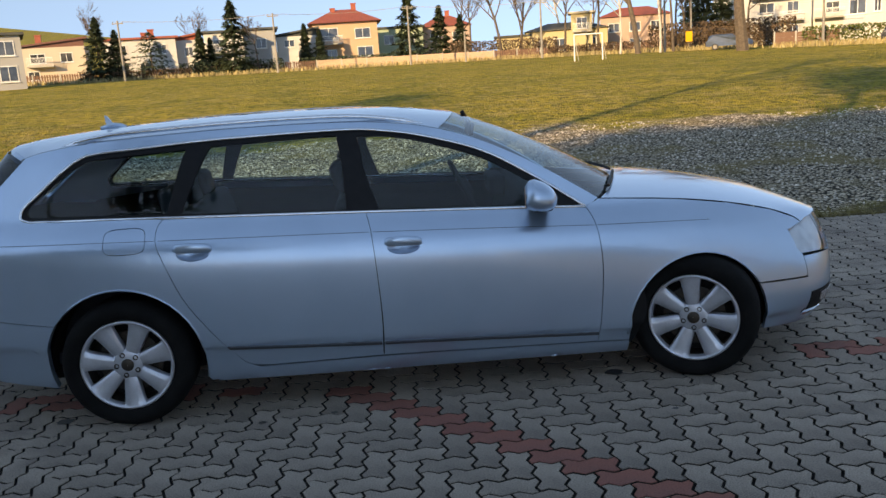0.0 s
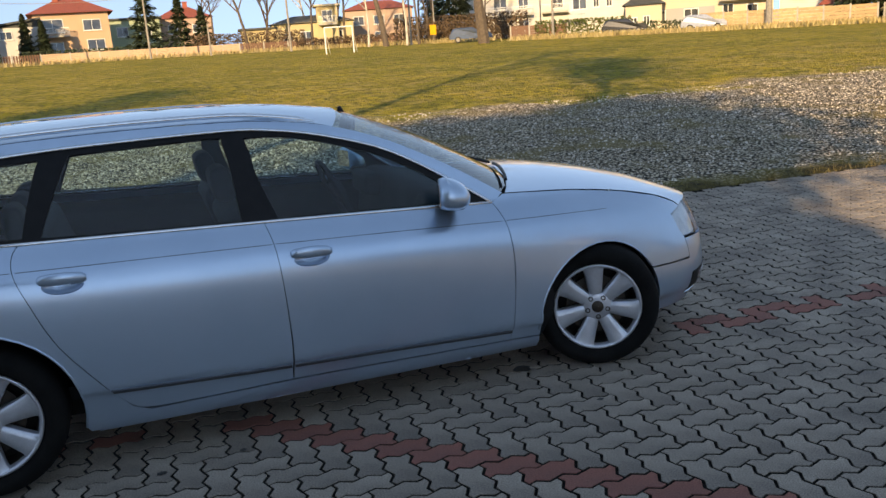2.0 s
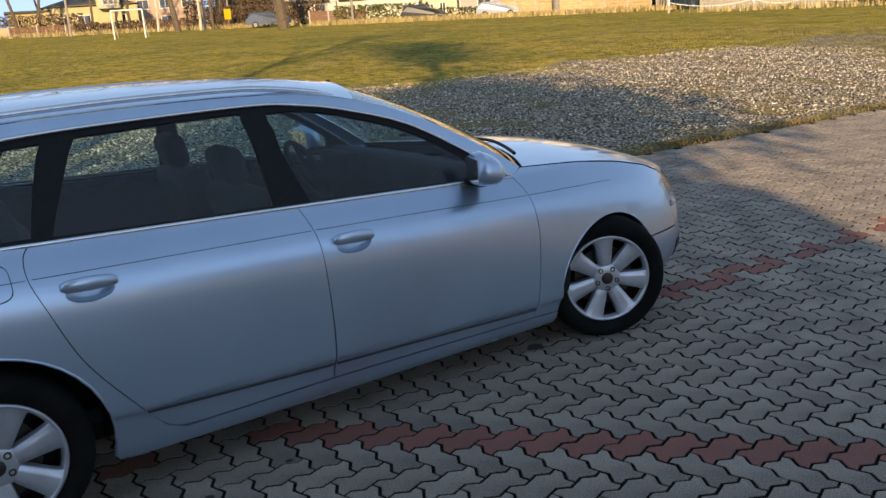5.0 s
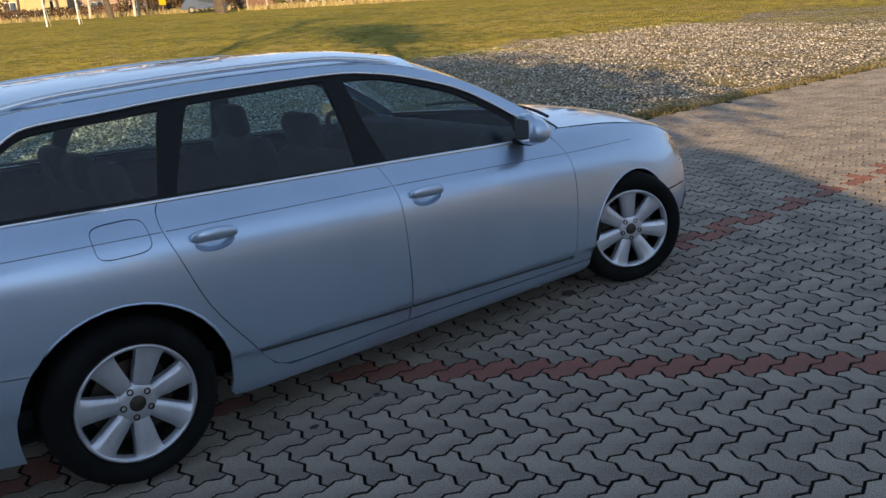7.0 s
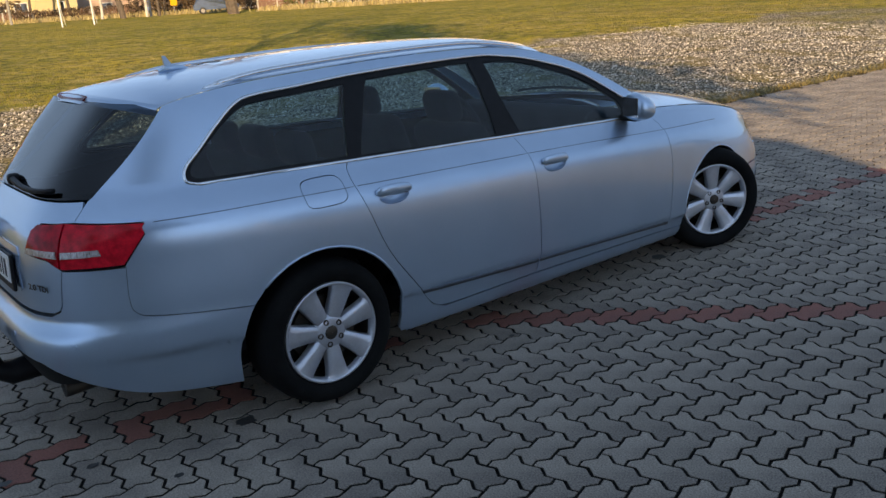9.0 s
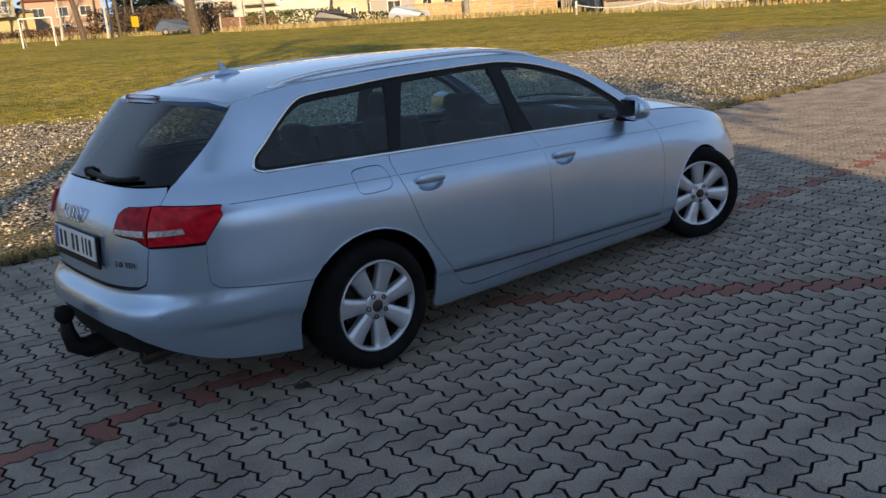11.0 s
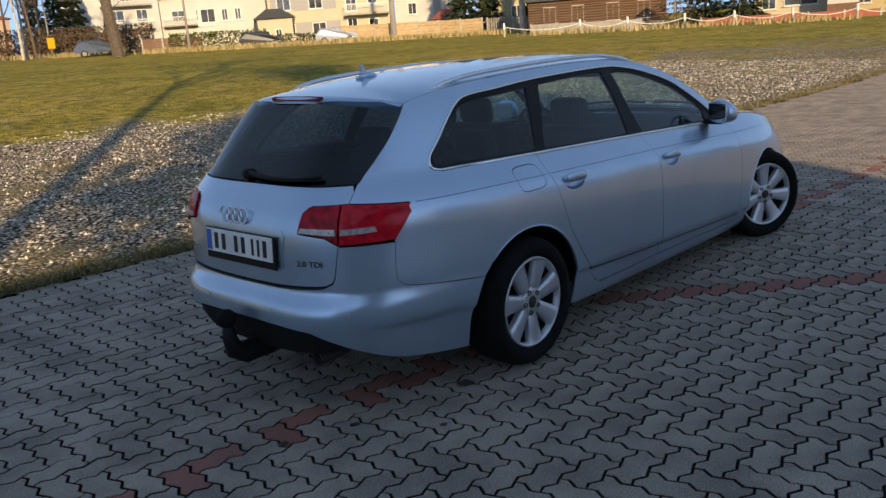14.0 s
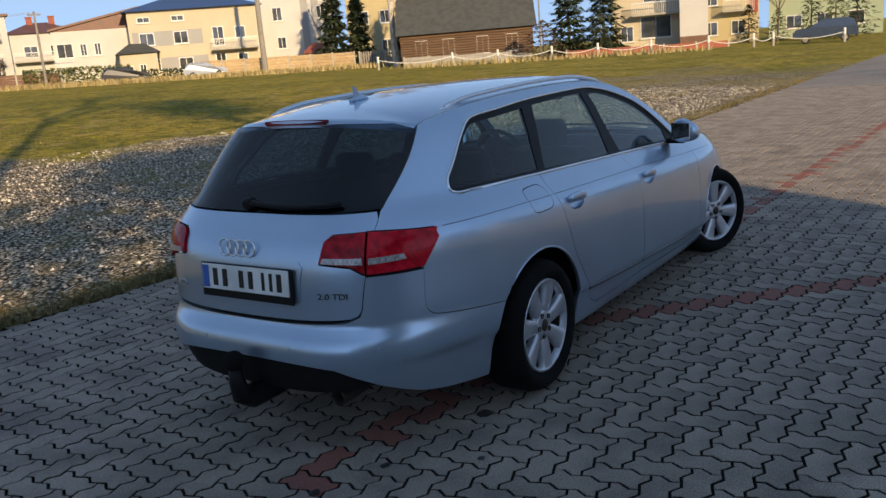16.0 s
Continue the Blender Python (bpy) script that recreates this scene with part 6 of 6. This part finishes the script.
def seat(x, y, width, back=0.62):
    s = new("seat")
    s.parent = car
    bm = bmesh.new()
    soft_box(bm, (0.50, width, 0.18), pose(x, y, 0.50, 0, -6, 0), 0.06, 4)
    part("cushion", bm, M_LEATHER, s, smooth=True)
    bm = bmesh.new()
    soft_box(bm, (0.15, width, back), pose(x - 0.33, y, 0.735, 0, -17, 0), 0.06, 4)
    part("backrest", bm, M_LEATHER, s, smooth=True)
    for yy in ([y] if width < 0.7 else [y - 0.38, y, y + 0.38]):
        hr = new("headrest")
        hr.parent = s
        hm = pose(x - 0.44, yy, 1.12 if width < 0.7 else 1.05, 0, -12, 0)
        bm = bmesh.new()
        soft_box(bm, (0.10, 0.25, 0.17), hm, 0.045, 4)
        for o in (-0.05, 0.05):
            tube(bm, [hm @ Vector((0, o, -0.06)), hm @ Vector((0, o, -0.16))], [0.006, 0.006], 6)
        me = mesh_from("headrest", bm, M_LEATHER, True)
        h2 = new("pad", me)
        h2.parent = s
        bpy.data.objects.remove(hr)


seat(0.12, -0.37, 0.52)
seat(0.12, 0.37, 0.52)
seat(-0.78, 0.0, 1.30, 0.54)
bm = bmesh.new()
soft_box(bm, (0.03, 0.24, 0.075), pose(0.42, 0.0, 1.30, 0, 10, 0), 0.012, 3)
tube(bm, [(0.42, 0, 1.33), (0.38, 0, 1.40)], [0.012, 0.012], 8)
part("rear_view_mirror", bm, M_BLACK, car, smooth=True)


# ---- block paving: wavy blocks in a herringbone ----
PITCH = 0.1180
TURN_PAVING = radians(-1.3)
ORIGIN = (0.325, -1.372)
WAVE = 0.0135


def block_outline(kind):
    """The wavy outline of one block, round its middle: kind 0 lies along the rows, kind 1 across."""
    L, H = (2, 1) if kind == 0 else (1, 2)
    corners = []
    for x in range(L):
        corners.append(((x, 0), (x + 1, 0)))
    for y in range(H):
        corners.append(((L, y), (L, y + 1)))
    for x in range(L, 0, -1):
        corners.append(((x, H), (x - 1, H)))
    for y in range(H, 0, -1):
        corners.append(((0, y), (0, y - 1)))
    pts = []
    for (x0, y0), (x1, y1) in corners:
        dx, dy = x1 - x0, y1 - y0
        sgn = 1
        for s, d in ((0.0, 0.0), (0.30, 1.0), (0.70, -1.0)):
            d *= WAVE / PITCH * sgn
            pts.append(((x0 + dx * s - dy * d - L / 2) * PITCH, (y0 + dy * s + dx * d - H / 2) * PITCH))
    return pts


def block_mesh(kind):
    out = block_outline(kind)
    n = len(out)

    def drawn(gap):
        res = []
        for i in range(n):
            (x0, y0), (x1, y1), (x2, y2) = out[i - 1], out[i], out[(i + 1) % n]
            tx, ty = x2 - x0, y2 - y0
            k = gap / math.hypot(tx, ty)
            res.append((x1 - ty * k, y1 + tx * k))
        return res
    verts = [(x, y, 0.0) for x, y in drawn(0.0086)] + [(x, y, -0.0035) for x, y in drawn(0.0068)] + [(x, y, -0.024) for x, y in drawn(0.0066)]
    faces = [list(range(n))]
    for r in (0, n):
        faces += [[r + i, r + n + i, r + n + (i + 1) % n, r + (i + 1) % n] for i in range(n)]
    return verts, faces


BLOCKS = [block_mesh(0), block_mesh(1)]
ct, st = math.cos(TURN_PAVING), math.sin(TURN_PAVING)
# lower block sides get the near-black joint colour, painted shade between blocks
BLOCK_SHADE_FACES = [[0] * (1 + len(block_outline(k))) + [1] * len(block_outline(k)) for k in (0, 1)]
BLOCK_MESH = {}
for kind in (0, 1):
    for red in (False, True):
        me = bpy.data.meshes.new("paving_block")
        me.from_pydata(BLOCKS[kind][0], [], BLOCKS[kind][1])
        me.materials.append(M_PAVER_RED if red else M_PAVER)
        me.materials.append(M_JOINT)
        me.polygons.foreach_set("material_index", BLOCK_SHADE_FACES[kind])
        BLOCK_MESH[kind, red] = me
rng = random.Random(7)
joined = {False: ([], [], []), True: ([], [], [])}
single = 0
for j in range(-48, 62):
    for i in range(-75, 190):
        k = (i + j) % 4
        if k == 0:
            kind, u, v = 0, (i + 1.0) * PITCH, (j + 0.5) * PITCH
        elif k == 2:
            kind, u, v = 1, (i + 0.5) * PITCH, (j + 1.0) * PITCH
        else:
            continue
        u, v = u - PITCH, v - 0.5 * PITCH
        x, y = ORIGIN[0] + u * ct - v * st, ORIGIN[1] + u * st + v * ct
        if x < -7.5 or x > 19 or y < -4.6 or y > edge_y(x) + 0.02 + 0.10 * noise.noise((x * 1.5, 0, 3)):
            continue
        on_row = abs(y + 0.53 + 0.048 * x) < 0.066 and not -0.95 < x < 1.9
        on_slant = kind == 0 and abs((i + 1) + (j + 0.5) - 1.5) < 0.1 and -0.45 < x < 3.2
        red = on_row or on_slant
        z = rng.uniform(-0.0015, 0.0015)
        if -1.75 < x < 2.0 and -2.75 < y < -0.72 and single < 300:
            ob = new("paving_block", BLOCK_MESH[kind, red])
            ob.parent = pavement
            ob.matrix_basis = Matrix.Translation((x, y, z)) @ Euler((rng.uniform(-0.008, 0.008), rng.uniform(-0.008, 0.008), TURN_PAVING + rng.uniform(-0.01, 0.01))).to_matrix().to_4x4()
            single += 1
            continue
        vs, fs, ms = joined[red]
        base = len(vs)
        tx, ty = rng.uniform(-0.008, 0.008), rng.uniform(-0.008, 0.008)
        for px, py, pz in BLOCKS[kind][0]:
            vs.append((x + px * ct - py * st, y + px * st + py * ct, z + pz + px * tx + py * ty))
        fs += [[base + q for q in f] for f in BLOCKS[kind][1]]
        ms += BLOCK_SHADE_FACES[kind]
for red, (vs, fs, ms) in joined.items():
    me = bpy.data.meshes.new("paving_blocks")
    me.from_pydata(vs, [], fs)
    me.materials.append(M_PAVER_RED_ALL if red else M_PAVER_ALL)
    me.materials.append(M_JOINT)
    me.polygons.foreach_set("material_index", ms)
    ob = new("paving_blocks", me)
    ob.parent = pavement
    tagged(ob, "wavy red concrete paving blocks in rows" if red else "wavy grey concrete paving blocks laid in herringbone", kind="stuff")

# oil stains on the blocks
M_OIL = mat("oil_stain", (0.025, 0.024, 0.022), 0.5, second=(0.05, 0.048, 0.045), scale=30)
for x, y, r in ((-1.815, -0.74, 0.06), (1.05, -0.72, 0.06), (-2.72, -0.50, 0.035), (-2.42, -0.62, 0.03), (-0.43, -0.93, 0.02), (-0.78, -0.98, 0.025), (1.2, -1.25, 0.02), (-2.20, -0.95, 0.025)):
    bm = bmesh.new()
    bm.faces.new([bm.verts.new((x + r * (0.8 + 0.35 * noise.noise((math.cos(a) * 2 + x * 9, math.sin(a) * 2, y))) * math.cos(a), y + 0.8 * r * (0.8 + 0.35 * noise.noise((math.cos(a) * 2, math.sin(a) * 2 + x * 7, y))) * math.sin(a), 0.0035))
                  for a in [2 * math.pi * i / 20 for i in range(20)]])
    part("oil_stain", bm, M_OIL, pavement, "dark oil stain")
